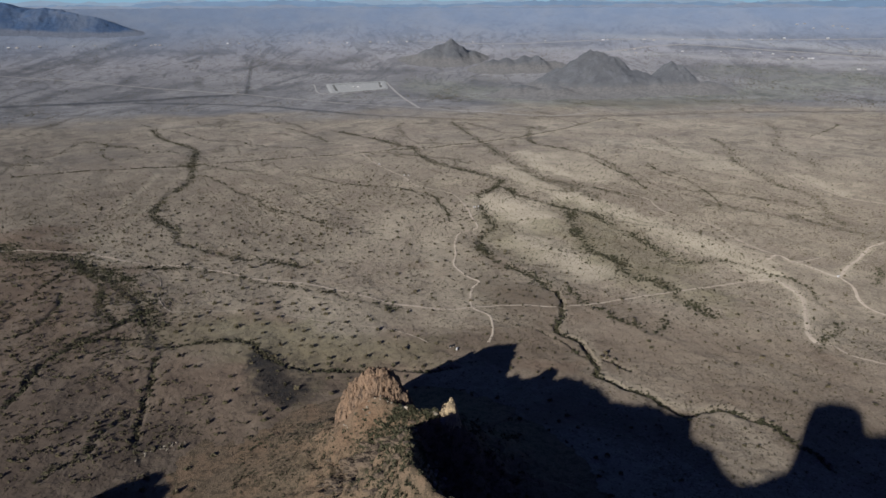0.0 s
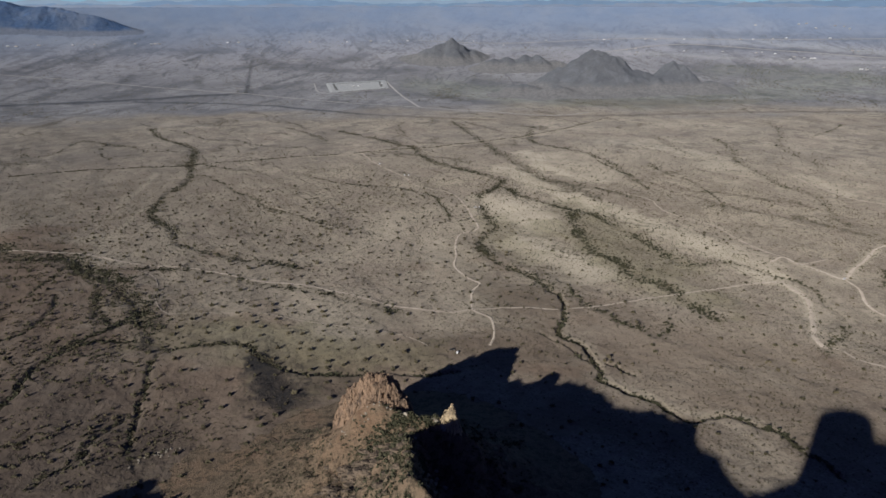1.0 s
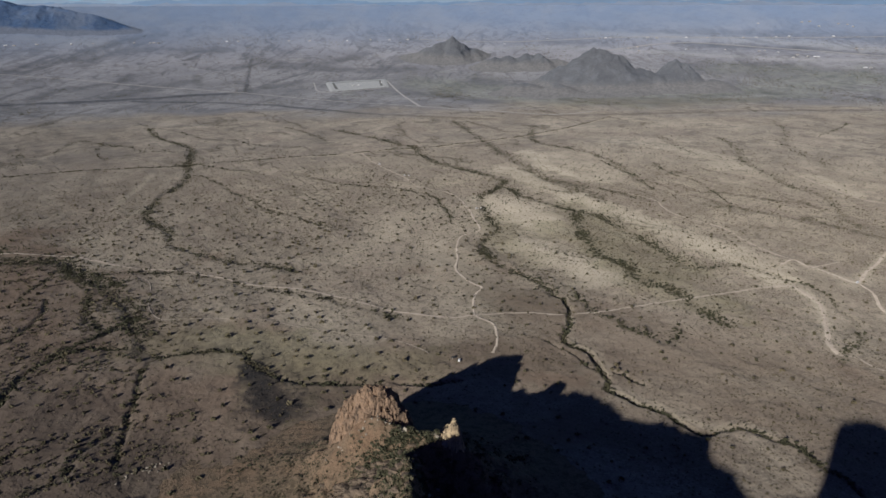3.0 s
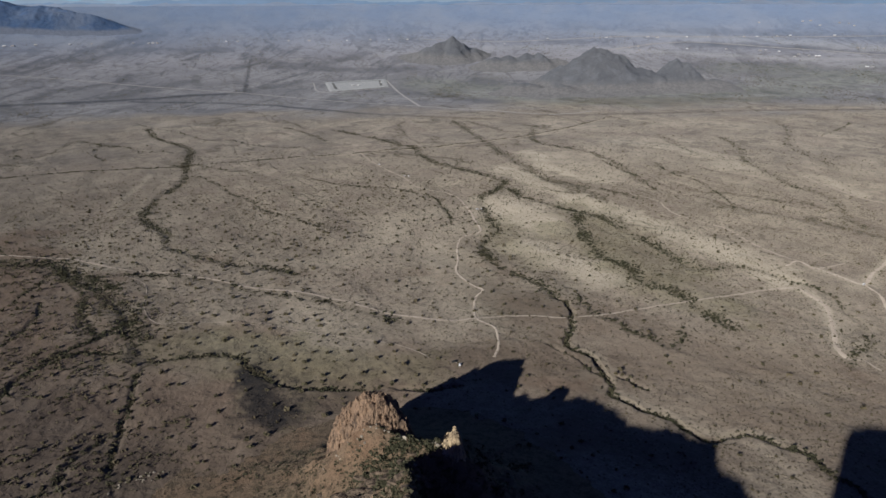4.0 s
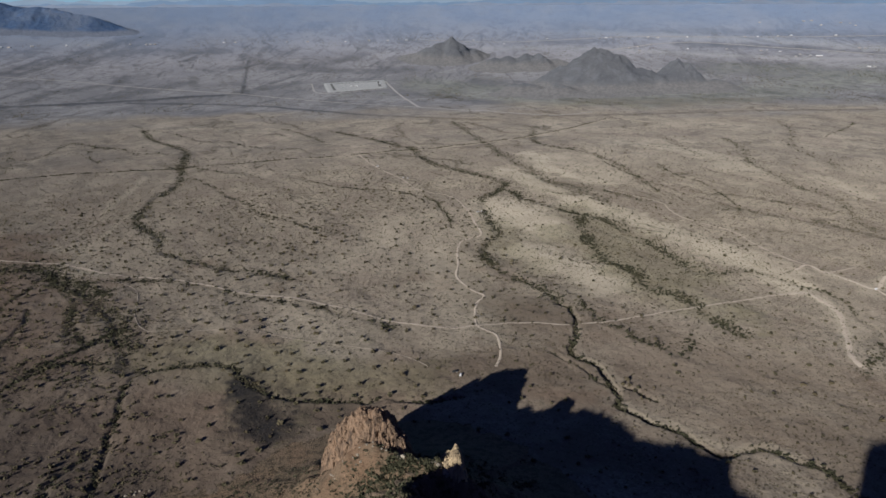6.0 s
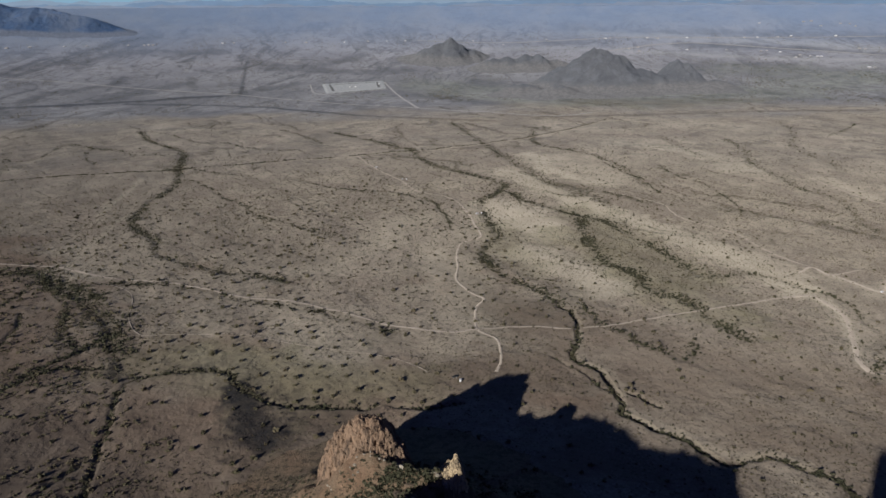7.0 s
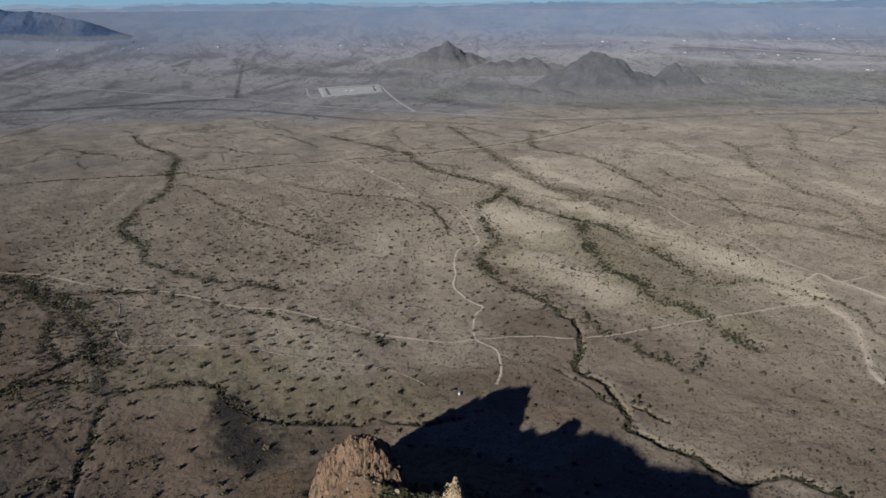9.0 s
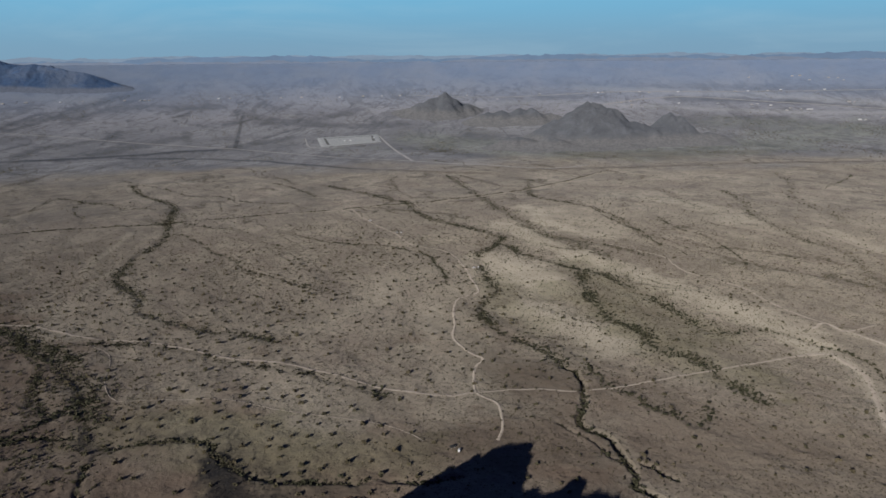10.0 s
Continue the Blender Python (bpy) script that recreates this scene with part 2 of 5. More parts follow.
SCRUB = leaf_material("scrub leaves", (0.042, 0.039, 0.024), (0.072, 0.064, 0.038), (0.090, 0.072, 0.046))
GREEN = leaf_material("green desert leaves", (0.029, 0.030, 0.018), (0.046, 0.046, 0.027), (0.056, 0.049, 0.030))
CHAR = plain_material("charred wood", (0.018, 0.017, 0.017), 0.95)
BARK = plain_material("grey bark", (0.12, 0.10, 0.075), 0.9)
STUCCO = plain_material("pale stucco", (0.27, 0.265, 0.26), 0.9)
BRIGHT = plain_material("white car paint", (0.40, 0.40, 0.40), 0.4)
GLASS = plain_material("dark glass", (0.02, 0.022, 0.025), 0.1)
TYRE = plain_material("black rubber", (0.02, 0.02, 0.02), 0.8)
TIN = plain_material("light grey roof", (0.50, 0.50, 0.50), 0.45)
BROWN = plain_material("brown roof", (0.19, 0.17, 0.155), 0.7)


# ---- helpers of this scene ----
def vnoise(x, y, seed=0):
    """Smooth value noise, -1 to 1, for arrays."""
    xi, yi = np.floor(x).astype(np.int64), np.floor(y).astype(np.int64)
    fx, fy = x - xi, y - yi
    fx, fy = fx * fx * fx * (fx * (fx * 6 - 15) + 10), fy * fy * fy * (fy * (fy * 6 - 15) + 10)

    def h(a, b):
        n = (a * 374761393 + b * 668265263 + seed * 974634777) & 0x7FFFFFFF
        n = ((n ^ (n >> 13)) * 1274126177) & 0x7FFFFFFF
        return ((n ^ (n >> 16)) & 0xFFFF) / 32767.5 - 1

    a, b, c, d = h(xi, yi), h(xi + 1, yi), h(xi, yi + 1), h(xi + 1, yi + 1)
    return a + (b - a) * fx + (c - a) * fy + (a - b - c + d) * fx * fy


def fbm(x, y, seed=0, octaves=4, gain=0.5):
    s, amp = 0, 1.0
    for i in range(octaves):
        s, amp, x, y = s + amp * vnoise(x, y, seed + i), amp * gain, x * 2.03, y * 2.03
    return s


def ridged(x, y, seed=0, octaves=4):
    s, amp = 0, 1.0
    for i in range(octaves):
        s, amp, x, y = s + amp * (1 - 2 * np.abs(vnoise(x, y, seed + i))), amp * 0.5, x * 2.1, y * 2.1
    return s


def smooth(a, b, v):
    s = np.clip((v - a) / (b - a), 0, 1)
    return s * s * (3 - 2 * s)


def mesh(name, verts, faces, material, shade=False):
    """A mesh from arrays of points and of equal-sided faces."""
    me = bpy.data.meshes.new(name)
    verts, faces = np.asarray(verts, np.float32), np.asarray(faces, np.int32)
    n = faces.shape[1]
    me.vertices.add(len(verts)), me.loops.add(faces.size), me.polygons.add(len(faces))
    me.vertices.foreach_set("co", verts.ravel())
    me.loops.foreach_set("vertex_index", faces.ravel())
    me.polygons.foreach_set("loop_start", np.arange(0, faces.size, n, dtype=np.int32))
    me.polygons.foreach_set("use_smooth", np.full(len(faces), shade))
    me.update(calc_edges=True)
    me.materials.append(material)
    return me


def part(name, bm, material, parent, label=""):
    me = bpy.data.meshes.new(name)
    bm.to_mesh(me), bm.free()
    me.materials.append(material)
    ob = new(name, me)
    ob.parent = parent
    return tagged(ob, label)


def box(x, y, z, at=(0, 0, 0), bevel=0.0, taper=1.0):
    """A box of that size whose base stands at a place; taper narrows its top."""
    bm = bmesh.new()
    bmesh.ops.create_cube(bm, size=1)
    for v in bm.verts:
        k = taper if v.co.z > 0 else 1
        v.co = Vector((v.co.x * x * k + at[0], v.co.y * y * k + at[1], (v.co.z + 0.5) * z + at[2]))
    if bevel:
        bmesh.ops.bevel(bm, geom=bm.edges[:], offset=bevel, segments=2, affect="EDGES")
    return bm


def sheet(nx, ny):
    i, j = np.meshgrid(np.arange(nx - 1), np.arange(ny - 1), indexing="ij")
    a = (i * ny + j).ravel()
    return np.stack([a, a + ny, a + ny + 1, a + 1], 1)


def spline(pts, step=6.0):
    """A smooth line through plan points."""
    p = np.array(pts, float)
    p = np.vstack([2 * p[0] - p[1], p, 2 * p[-1] - p[-2]])
    out = []
    for a, b, c, d in zip(p, p[1:], p[2:], p[3:]):
        n = max(2, int(np.hypot(*(c - b)) / (step * max(1, np.hypot(*b) / 900))))
        t = np.linspace(0, 1, n, endpoint=False)[:, None]
        out.append(0.5 * (2 * b + (c - a) * t + (2 * a - 5 * b + 4 * c - d) * t ** 2 + (3 * b - a - 3 * c + d) * t ** 3))
    return np.vstack(out + [p[-2:-1]])


# ---- the land: a gently sloping plain, bent up far out to fit the camera's view ----
def land(x, y):
    r = np.hypot(x, y)
    base = 0.0168 * x - 0.0227 * y
    base = base * np.minimum(1, 4800 / np.maximum(r, 1))
    r = np.minimum(r, 4800)
    s = np.clip((r - 2600) / 2200, 0, 1)
    a0, a1 = (base * np.minimum(1, 2600 / np.maximum(r, 1)) - 300) / 2600, (266 - 300) / 4800
    return np.where(r < 2600, base, 300 + r * (a0 + (a1 - a0) * (0.73 * s + 0.27 * s * s)))


AZ = np.radians(np.concatenate([np.arange(-43, 43, 0.09), np.arange(43, 317, 4.0)]))
RAD = np.concatenate([[1, 30, 70, 120, 170, 220, 260, 290], np.exp(np.arange(math.log(310), math.log(430), 0.0052)), np.exp(np.arange(math.log(430), math.log(780), 0.0027)), np.exp(np.arange(math.log(780), math.log(4830), 0.0052)), [4870, 5400, 7000]])
GX, GY = RAD[:, None] * np.sin(AZ)[None], RAD[:, None] * np.cos(AZ)[None]
DENSE = np.searchsorted(AZ, radians(42.9))
MASK = {k: np.zeros(GX.shape) for k in ("wash", "pale", "dark", "red", "green", "burn_dark", "rill")}
CUT = np.zeros(GX.shape)
BELTS = []


def along(line, reach):
    """The part of the land near a line: index windows and the distance from the line."""
    near = {}
    for (x0, y0), (x1, y1) in zip(line, line[1:]):
        xs, ys = (min(x0, x1) - reach, max(x0, x1) + reach), (min(y0, y1) - reach, max(y0, y1) + reach)
        nx = 0 if xs[0] < 0 < xs[1] else min(abs(xs[0]), abs(xs[1]))
        fx = max(abs(xs[0]), abs(xs[1]))
        i0, i1 = np.searchsorted(RAD, (math.hypot(nx, ys[0]), math.hypot(fx, ys[1])))
        angles = [math.atan2(a, b) for a in xs for b in ys]
        j0, j1 = np.searchsorted(AZ[:DENSE], (min(angles), max(angles)))
        if i1 <= i0 or j1 <= j0:
            continue
        w = np.s_[i0:i1, j0:j1]
        X, Y = GX[w], GY[w]
        dx, dy = x1 - x0, y1 - y0
        t = np.clip(((X - x0) * dx + (Y - y0) * dy) / (dx * dx + dy * dy + 1e-9), 0, 1)
        yield w, np.hypot(X - x0 - t * dx, Y - y0 - t * dy)


def wash(name, width, depth, growth, pts):
    """A dry stream bed (or, with a negative depth, a low bank) and its belt of scrub."""
    width *= max(1, np.hypot(*pts[0]) / 1300)
    field, cut = np.zeros(GX.shape), np.zeros(GX.shape)
    line = spline(pts, 3.0)
    d = np.gradient(line, axis=0)
    side = np.stack([d[:, 1], -d[:, 0]], 1) / np.maximum(np.hypot(*d.T), 1e-6)[:, None]
    line = line + side * (min(width, 6) * 0.55 * fbm(line[:, 0] / 16, line[:, 1] / 16, 7, 3, 0.6))[:, None]
    for w, d in along(line, width * 2.6):
        field[w] = np.maximum(field[w], np.exp(-(d / (width * 1.1)) ** 2))
        cut[w] = np.maximum(cut[w], np.exp(-(d / (width * 0.75)) ** (4 if depth > 2 else 2)))
    cut = cut * np.clip(0.8 + 0.45 * fbm(GX / 22, GY / 22, 77, 3), 0.25, 1.4) if depth > 0 else cut
    MASK["wash"] = np.maximum(MASK["wash"], field * min(1, 0.5 + growth * 0.4))
    global CUT
    CUT = np.where(np.abs(cut * depth) > np.abs(CUT), cut * depth, CUT)
    BELTS.append((line, width, growth))


# Some dark and pale bands also hold painted shade and sunlight.
def soil(kind, width, strength, pts):
    field = np.zeros(GX.shape)
    wild = 1 + 0.42 * fbm(GX / (width * 0.7), GY / (width * 0.7), 57, 4, 0.6)
    for w, d in along(spline(pts), width * 2.4):
        field[w] = np.maximum(field[w], np.exp(-(d / width * np.maximum(wild[w], 0.35)) ** 4))
    ragged = np.clip(1 + 0.30 * fbm(GX / 45, GY / 45, 71, 4, 0.6), 0.35, 1.3)
    MASK[kind] = np.maximum(MASK[kind], np.clip(field * strength * ragged, 0, 1))


wash("main wash, upper", 6, 1.0, 2.2, [(-318, 2023), (-205, 1887), (-121, 1768), (-75, 1706), (-30, 1534), (20, 1455), (76, 1387), (117, 1320)])
wash("main wash, middle", 7, 1.4, 3.0, [(117, 1320), (79, 1230), (64, 1189), (67, 1111), (73, 1059), (81, 1010), (63, 976), (52, 940), (51, 902), (64, 865), (77, 831), (102, 804), (113, 778), (123, 750)])
wash("main wash, lower", 3.4, 3.6, 2.0, [(123, 750), (132, 723), (129, 691), (123, 661), (115, 640), (120, 620), (134, 601), (137, 566), (140, 555), (133, 539), (144, 529), (155, 514), (172, 504), (180, 486), (187, 479), (191, 475), (201, 476)])
wash("main wash, foot", 3.4, 1.9, 1.6, [(201, 476), (218, 478), (228, 475), (236, 465), (246, 459), (253, 447), (260, 425), (268, 402)])
wash("wash under the pale bank", 7, 1.2, 1.4, [(29, 2164), (97, 1787), (129, 1622), (158, 1516), (173, 1423), (196, 1339), (278, 1250), (332, 1176)])
wash("east wash", 8, 1.2, 3.2, [(118, 1272), (133, 1204), (170, 1149), (210, 1101), (241, 1071), (261, 998), (280, 945), (288, 888), (300, 841), (331, 836), (359, 834)])
wash("east wash, tail", 3, 1.6, 0.9, [(359, 834), (376, 822), (386, 801), (395, 787), (409, 770), (419, 748), (418, 724), (412, 695), (413, 673), (412, 663)])
wash("east wash, end", 5, 1.0, 0.7, [(409, 663), (394, 629), (380, 612), (363, 592), (352, 578)])
wash("inner east wash", 8, 0.9, 2.3, [(207, 1083), (197, 1003), (195, 945), (202, 881), (219, 856), (224, 812), (229, 778), (253, 767), (262, 743), (265, 712), (274, 684), (284, 661)])
wash("low east wash", 5, 0.6, 1.5, [(146, 750), (156, 702), (171, 676), (185, 652), (200, 635), (206, 620), (223, 638), (232, 660)])
wash("west wash", 4.6, 1.6, 2.3, [(-879, 2106), (-788, 1936), (-692, 1824), (-626, 1741), (-558, 1521), (-519, 1401), (-511, 1334), (-509, 1254), (-497, 1183), (-484, 1107), (-446, 1061), (-417, 1027), (-392, 981), (-374, 947), (-346, 925), (-298, 897), (-269, 877), (-211, 858), (-187, 845)])
wash("plain wash", 4, 0.8, 1.1, [(-496, 1427), (-435, 1342), (-386, 1267), (-344, 1228), (-306, 1157), (-268, 1117), (-223, 1079), (-181, 1043), (-150, 1022)])
wash("plain wash north", 4, 0.8, 1.1, [(-285, 1408), (-203, 1323), (-145, 1294), (-90, 1280), (-24, 1216), (-4, 1154), (14, 1046)])
wash("far west wash", 15, 1.6, 4.6, [(-650, 964), (-596, 914), (-557, 888), (-535, 896), (-504, 890), (-470, 860), (-445, 837), (-412, 805), (-377, 765), (-347, 734), (-324, 696), (-304, 651), (-290, 624), (-274, 611)])
wash("fork south", 3.2, 1.7, 1.0, [(-274, 611), (-273, 587), (-263, 553), (-255, 528), (-250, 504), (-244, 478), (-234, 450), (-220, 427)])
wash("fork east", 3.6, 2.0, 1.3, [(-274, 611), (-243, 618), (-215, 618), (-192, 616), (-176, 595), (-161, 579), (-143, 567), (-125, 558), (-105, 557), (-84, 557), (-43, 559), (-13, 555), (13, 559)])
wash("south-west wash", 4, 2.4, 1.4, [(-305, 631), (-345, 632), (-356, 620), (-370, 602), (-375, 582), (-374, 560), (-367, 531), (-366, 512), (-365, 495)])
wash("south-west gully", 3.2, 1.4, 0.55, [(-452, 760), (-437, 725), (-429, 692), (-427, 656), (-435, 639), (-447, 630)])
wash("south-west gully, north", 3.2, 1.4, 0.6, [(-494, 862), (-486, 819), (-488, 776), (-481, 752)])
wash("scrub belt by the road", 5, 0.6, 1.1, [(-401, 846), (-331, 838), (-274, 816), (-231, 788), (-208, 779), (-164, 762), (-121, 742), (-79, 715), (-49, 693)])
wash("north-east wash", 7, 1.2, 0.8, [(943, 2037), (895, 1859), (802, 1665), (787, 1553), (773, 1425), (751, 1358)])
wash("north-east wash, outer", 6, 1.2, 0.8, [(686, 1762), (675, 1624), (647, 1533), (626, 1439), (625, 1327), (614, 1254), (629, 1221), (641, 1164), (622, 1089), (604, 1022), (604, 988)])
wash("north wash", 5, 0.8, 1.2, [(256, 2015), (225, 1817), (235, 1728), (305, 1641), (349, 1530), (366, 1394), (364, 1299)])
wash("north wash, east arm", 6, 1, 0.6, [(545, 1825), (549, 1693), (553, 1578), (562, 1476)])
wash("far west gully", 6, 1, 0.7, [(-1113, 1853), (-1036, 1706), (-940, 1526)])
wash("far west gully, inner", 6, 1, 0.6, [(-985, 1902), (-905, 1848), (-779, 1782), (-681, 1715)])
wash("plain wash, head", 4, 0.8, 0.6, [(-563, 1554), (-471, 1482), (-400, 1446)])
wash("straight fence-line scrub", 1.3, 0.4, 3, [(-915, 1441), (-781, 1487), (-560, 1528), (-349, 1607), (-197, 1650), (1, 1714), (106, 1772), (226, 1850), (350, 1978), (497, 2148)])
wash("embankment scrub", 14, -2.5, 0.3, [(-1720, 2597), (-1553, 2673), (-1369, 2737), (-1162, 2825), (-1028, 2897), (-901, 2941)])
wash("long berm", 10, -1, 0.2, [(-1202, 2758), (-764, 2691), (-451, 2507), (-274, 2372), (-43, 2253), (134, 2162)])
wash("railway berm", 6, -1, 0.4, [(318, 2228), (480, 2231), (746, 2220), (987, 2239), (1395, 2206)])
wash("straight cut", 3, 1, 0.3, [(-828, 2983), (-894, 3278), (-959, 3584), (-995, 3779)])
wash("north-west gully", 4, 1, 1.0, [(-1060, 1745), (-991, 1664), (-957, 1713), (-991, 1893), (-927, 1871), (-869, 1820), (-793, 1782), (-731, 1712), (-650, 1700)])
wash("north-west gully, arm", 3, 1, 0.8, [(-893, 1824), (-830, 1680), (-777, 1605)])
wash("plain head", 3, 0.8, 0.8, [(-956, 2213), (-861, 2111), (-785, 2045), (-704, 1956), (-630, 1876), (-567, 1868), (-479, 1791), (-404, 1749), (-352, 1734)])
wash("plain head, inner", 3, 0.8, 0.8, [(-462, 2078), (-406, 2005), (-328, 1881), (-305, 1832)])
wash("pale bank gully", 3, 0.6, 0.7, [(335, 1505), (352, 1428), (370, 1340), (373, 1241)])
wash("pale bank gully, outer", 3, 0.6, 0.6, [(436, 1467), (442, 1351), (468, 1297), (470, 1223), (469, 1157), (456, 1098)])
wash("rim gully", 3, 0.6, 0.7, [(948, 1771), (1015, 1840), (1118, 1955)])
wash("inner west belt", 5, 0.8, 1.2, [(-453, 827), (-416, 781), (-388, 720), (-372, 690)])
wash("lower west band", 5, 1.2, 1.0, [(-282, 400), (-276, 418), (-266, 429), (-265, 458), (-258, 480), (-253, 494)])
wash("side gully", 2.2, 2.2, 0.5, [(147, 568), (155, 564), (160, 554), (167, 546)])
wash("near bank gully", 2.2, 1.2, 0.4, [(96, 633), (108, 616), (118, 605), (127, 583), (134, 571)])
wash("inner west gully", 2.6, 1.2, 0.7, [(-310, 612), (-322, 604), (-332, 592)])
wash("inner west gully", 2.6, 1.2, 0.7, [(-349, 651), (-340, 673), (-333, 692)])
wash("fan belt", 5, 0.6, 1.4, [(-496, 876), (-457, 829), (-431, 810), (-411, 763), (-383, 721), (-353, 677)])
wash("fan belt", 4, 0.8, 1.5, [(-330, 703), (-338, 684), (-344, 665), (-351, 649), (-359, 637), (-364, 620), (-369, 613)])
wash("fan belt", 6, 0.5, 1.3, [(-434, 827), (-410, 817), (-386, 795)])
wash("fan belt", 6, 0.5, 1.2, [(-372, 720), (-382, 761), (-377, 776)])
wash("fan gully", 2.4, 1.0, 0.5, [(-299, 590), (-285, 586), (-282, 593), (-278, 604)])
wash("fan gully", 2.4, 0.8, 0.4, [(-323, 539), (-318, 556), (-315, 578)])
wash("fan gully", 2.4, 0.8, 0.4, [(-353, 601), (-336, 596), (-334, 609)])
wash("wash by the rim", 5, 1, 0.8, [(549, 805), (518, 767), (498, 740)])

soil("pale", 22, 1, [(190, 1628), (207, 1557), (212, 1463), (237, 1404), (266, 1349), (292, 1309)])
soil("pale", 40, 0.45, [(240, 1600), (270, 1480), (320, 1360)])
soil("pale", 26, 0.9, [(122, 1444), (157, 1347), (188, 1263), (217, 1198), (245, 1148), (271, 1085), (293, 1052), (344, 941), (381, 854), (387, 790)])
soil("pale", 44, 0.85, [(81, 1179), (109, 1115), (140, 1054), (149, 1021)])
soil("pale", 38, 0.91, [(119, 918), (138, 884), (164, 837), (186, 800)])
soil("pale", 46, 0.6, [(428, 1707), (507, 1642), (573, 1562), (590, 1407)])
soil("pale", 6, 0.4, [(373, 775), (393, 758), (401, 733), (390, 687), (368, 637)])
soil("pale", 40, 0.45, [(5, 1015), (-7, 944), (12, 892), (33, 736), (57, 671)])
soil("pale", 70, 0.35, [(-142, 680), (-94, 635), (-47, 620)])
soil("pale", 60, 0.3, [(-261, 670), (-196, 653), (-149, 625)])
soil("pale", 40, 0.4, [(-515, 961), (-460, 894), (-408, 942), (-419, 1012)])
# Brightness of the wash's sunlit bank, put in as pale soil.
soil("pale", 5, 1, [(142, 540), (158, 523), (173, 510), (183, 496)])
soil("pale", 60, 0.2, [(209, 563), (273, 595), (295, 538)])
soil("dark", 26, 0.85, [(-144, 549), (-112, 538), (-82, 542)])
soil("dark", 60, 0.56, [(-486, 695), (-391, 621), (-322, 561), (-313, 502), (-313, 453)])
soil("dark", 60, 0.47, [(-508, 800), (-407, 723), (-347, 689)])
soil("dark", 35, 0.55, [(-24, 595), (3, 618), (25, 605)])
# Cloud shadow between track and wash, painted as dark soil.
soil("dark", 45, 0.55, [(64, 616), (84, 670), (94, 734)])
soil("dark", 40, 0.45, [(29, 929), (48, 832), (65, 771)])
soil("red", 20, 0.9, [(75, 562), (90, 556), (109, 550)])
soil("red", 26, 0.6, [(-13, 571), (-2, 582), (8, 570)])
soil("green", 40, 0.9, [(-259, 649), (-206, 627), (-154, 594), (-118, 575)])
soil("green", 40, 0.8, [(168, 1005), (210, 918), (227, 856), (245, 780), (275, 720)])
# Broad bands, dark left and pale right: uneven light put into the soil.
soil("dark", 130, 0.36, [(-839, 1351), (-571, 913), (-448, 693), (-342, 521), (-251, 397)])
soil("dark", 70, 0.51, [(-341, 689), (-261, 538), (-203, 435), (-143, 400)])
soil("dark", 200, 0.3, [(-1094, 2024), (-780, 1511), (-629, 1286)])
soil("pale", 90, 0.2, [(265, 1960), (602, 2026), (827, 1791)])
soil("pale", 60, 0.3, [(-113, 911), (-59, 1085), (-4, 1116)])
soil("dark", 26, 1, [(-1720, 2597), (-1553, 2673), (-1369, 2737), (-1162, 2825), (-1028, 2897), (-901, 2941)])
soil("dark", 16, 0.8, [(-1202, 2758), (-764, 2691), (-451, 2507), (-274, 2372), (-43, 2253), (134, 2162)])
soil("dark", 40, 0.7, [(-1972, 3179), (-1917, 3360), (-1810, 3525)])
soil("dark", 30, 0.7, [(-1598, 2975), (-1514, 3049), (-1421, 3174)])
soil("dark", 30, 0.6, [(-1720, 3445), (-1673, 3655), (-1568, 4003)])
soil("dark", 30, 0.6, [(-1009, 3517), (-901, 3652), (-641, 3640), (-433, 3846)])
soil("dark", 9, 0.8, [(-828, 2983), (-894, 3278), (-959, 3584), (-995, 3779)])
soil("dark", 26, 0.9, [(-812, 2960), (-836, 3060)])
soil("dark", 40, 0.6, [(-850, 3011), (-752, 3110), (-654, 3250)])
# Ground round the hills: cloud shade put into the soil colour.
soil("dark", 120, 0.7, [(169, 3179), (387, 2910), (560, 2621), (859, 2570), (1171, 2677)])
soil("dark", 150, 0.55, [(1230, 3334), (1545, 3165), (1823, 2926)])
soil("dark", 60, 0.6, [(-147, 2901), (37, 2794), (242, 2583)])
soil("pale", 60, 0.8, [(842, 4214), (1302, 4008), (1790, 3714), (2089, 3394)])
soil("pale", 50, 0.7, [(519, 4576), (857, 4492)])
soil("pale", 70, 0.5, [(-2121, 3764), (-1965, 3800), (-1807, 3841)])
soil("pale", 40, 0.5, [(208, 3978), (669, 3944), (1081, 3756), (1441, 3547), (1994, 3225)])
soil("dark", 18, 0.7, [(318, 2228), (480, 2231), (746, 2220), (987, 2239), (1395, 2206)])
soil("pale", 30, 0.6, [(1063, 2618), (1178, 2644)])
# More of the left darkening and right paling that paints the light's fall.
soil("dark", 120, 0.27, [(-653, 998), (-445, 759), (-322, 583), (-259, 466), (-204, 396)])
soil("dark", 150, 0.3, [(-990, 1912), (-593, 1331), (-382, 981)])
soil("red", 60, 0.6, [(-87, 392), (-68, 431), (-83, 477)])
soil("pale", 160, 0.12, [(498, 1659), (647, 1379), (872, 1477)])
soil("pale", 150, 0.08, [(79, 1431), (175, 946), (217, 664)])
soil("dark", 90, 0.27, [(-577, 844), (-388, 585), (-313, 453)])
soil("red", 50, 0.5, [(-169, 434), (-134, 463), (-97, 454)])
soil("dark", 55, 0.5, [(83, 507), (135, 487), (179, 453), (210, 423)])
soil("dark", 45, 0.5, [(87, 670), (120, 614), (140, 555), (174, 513)])
soil("dark", 40, 0.35, [(221, 512), (256, 483), (272, 451)])
soil("dark", 30, 0.55, [(33, 833), (56, 735), (66, 629)])
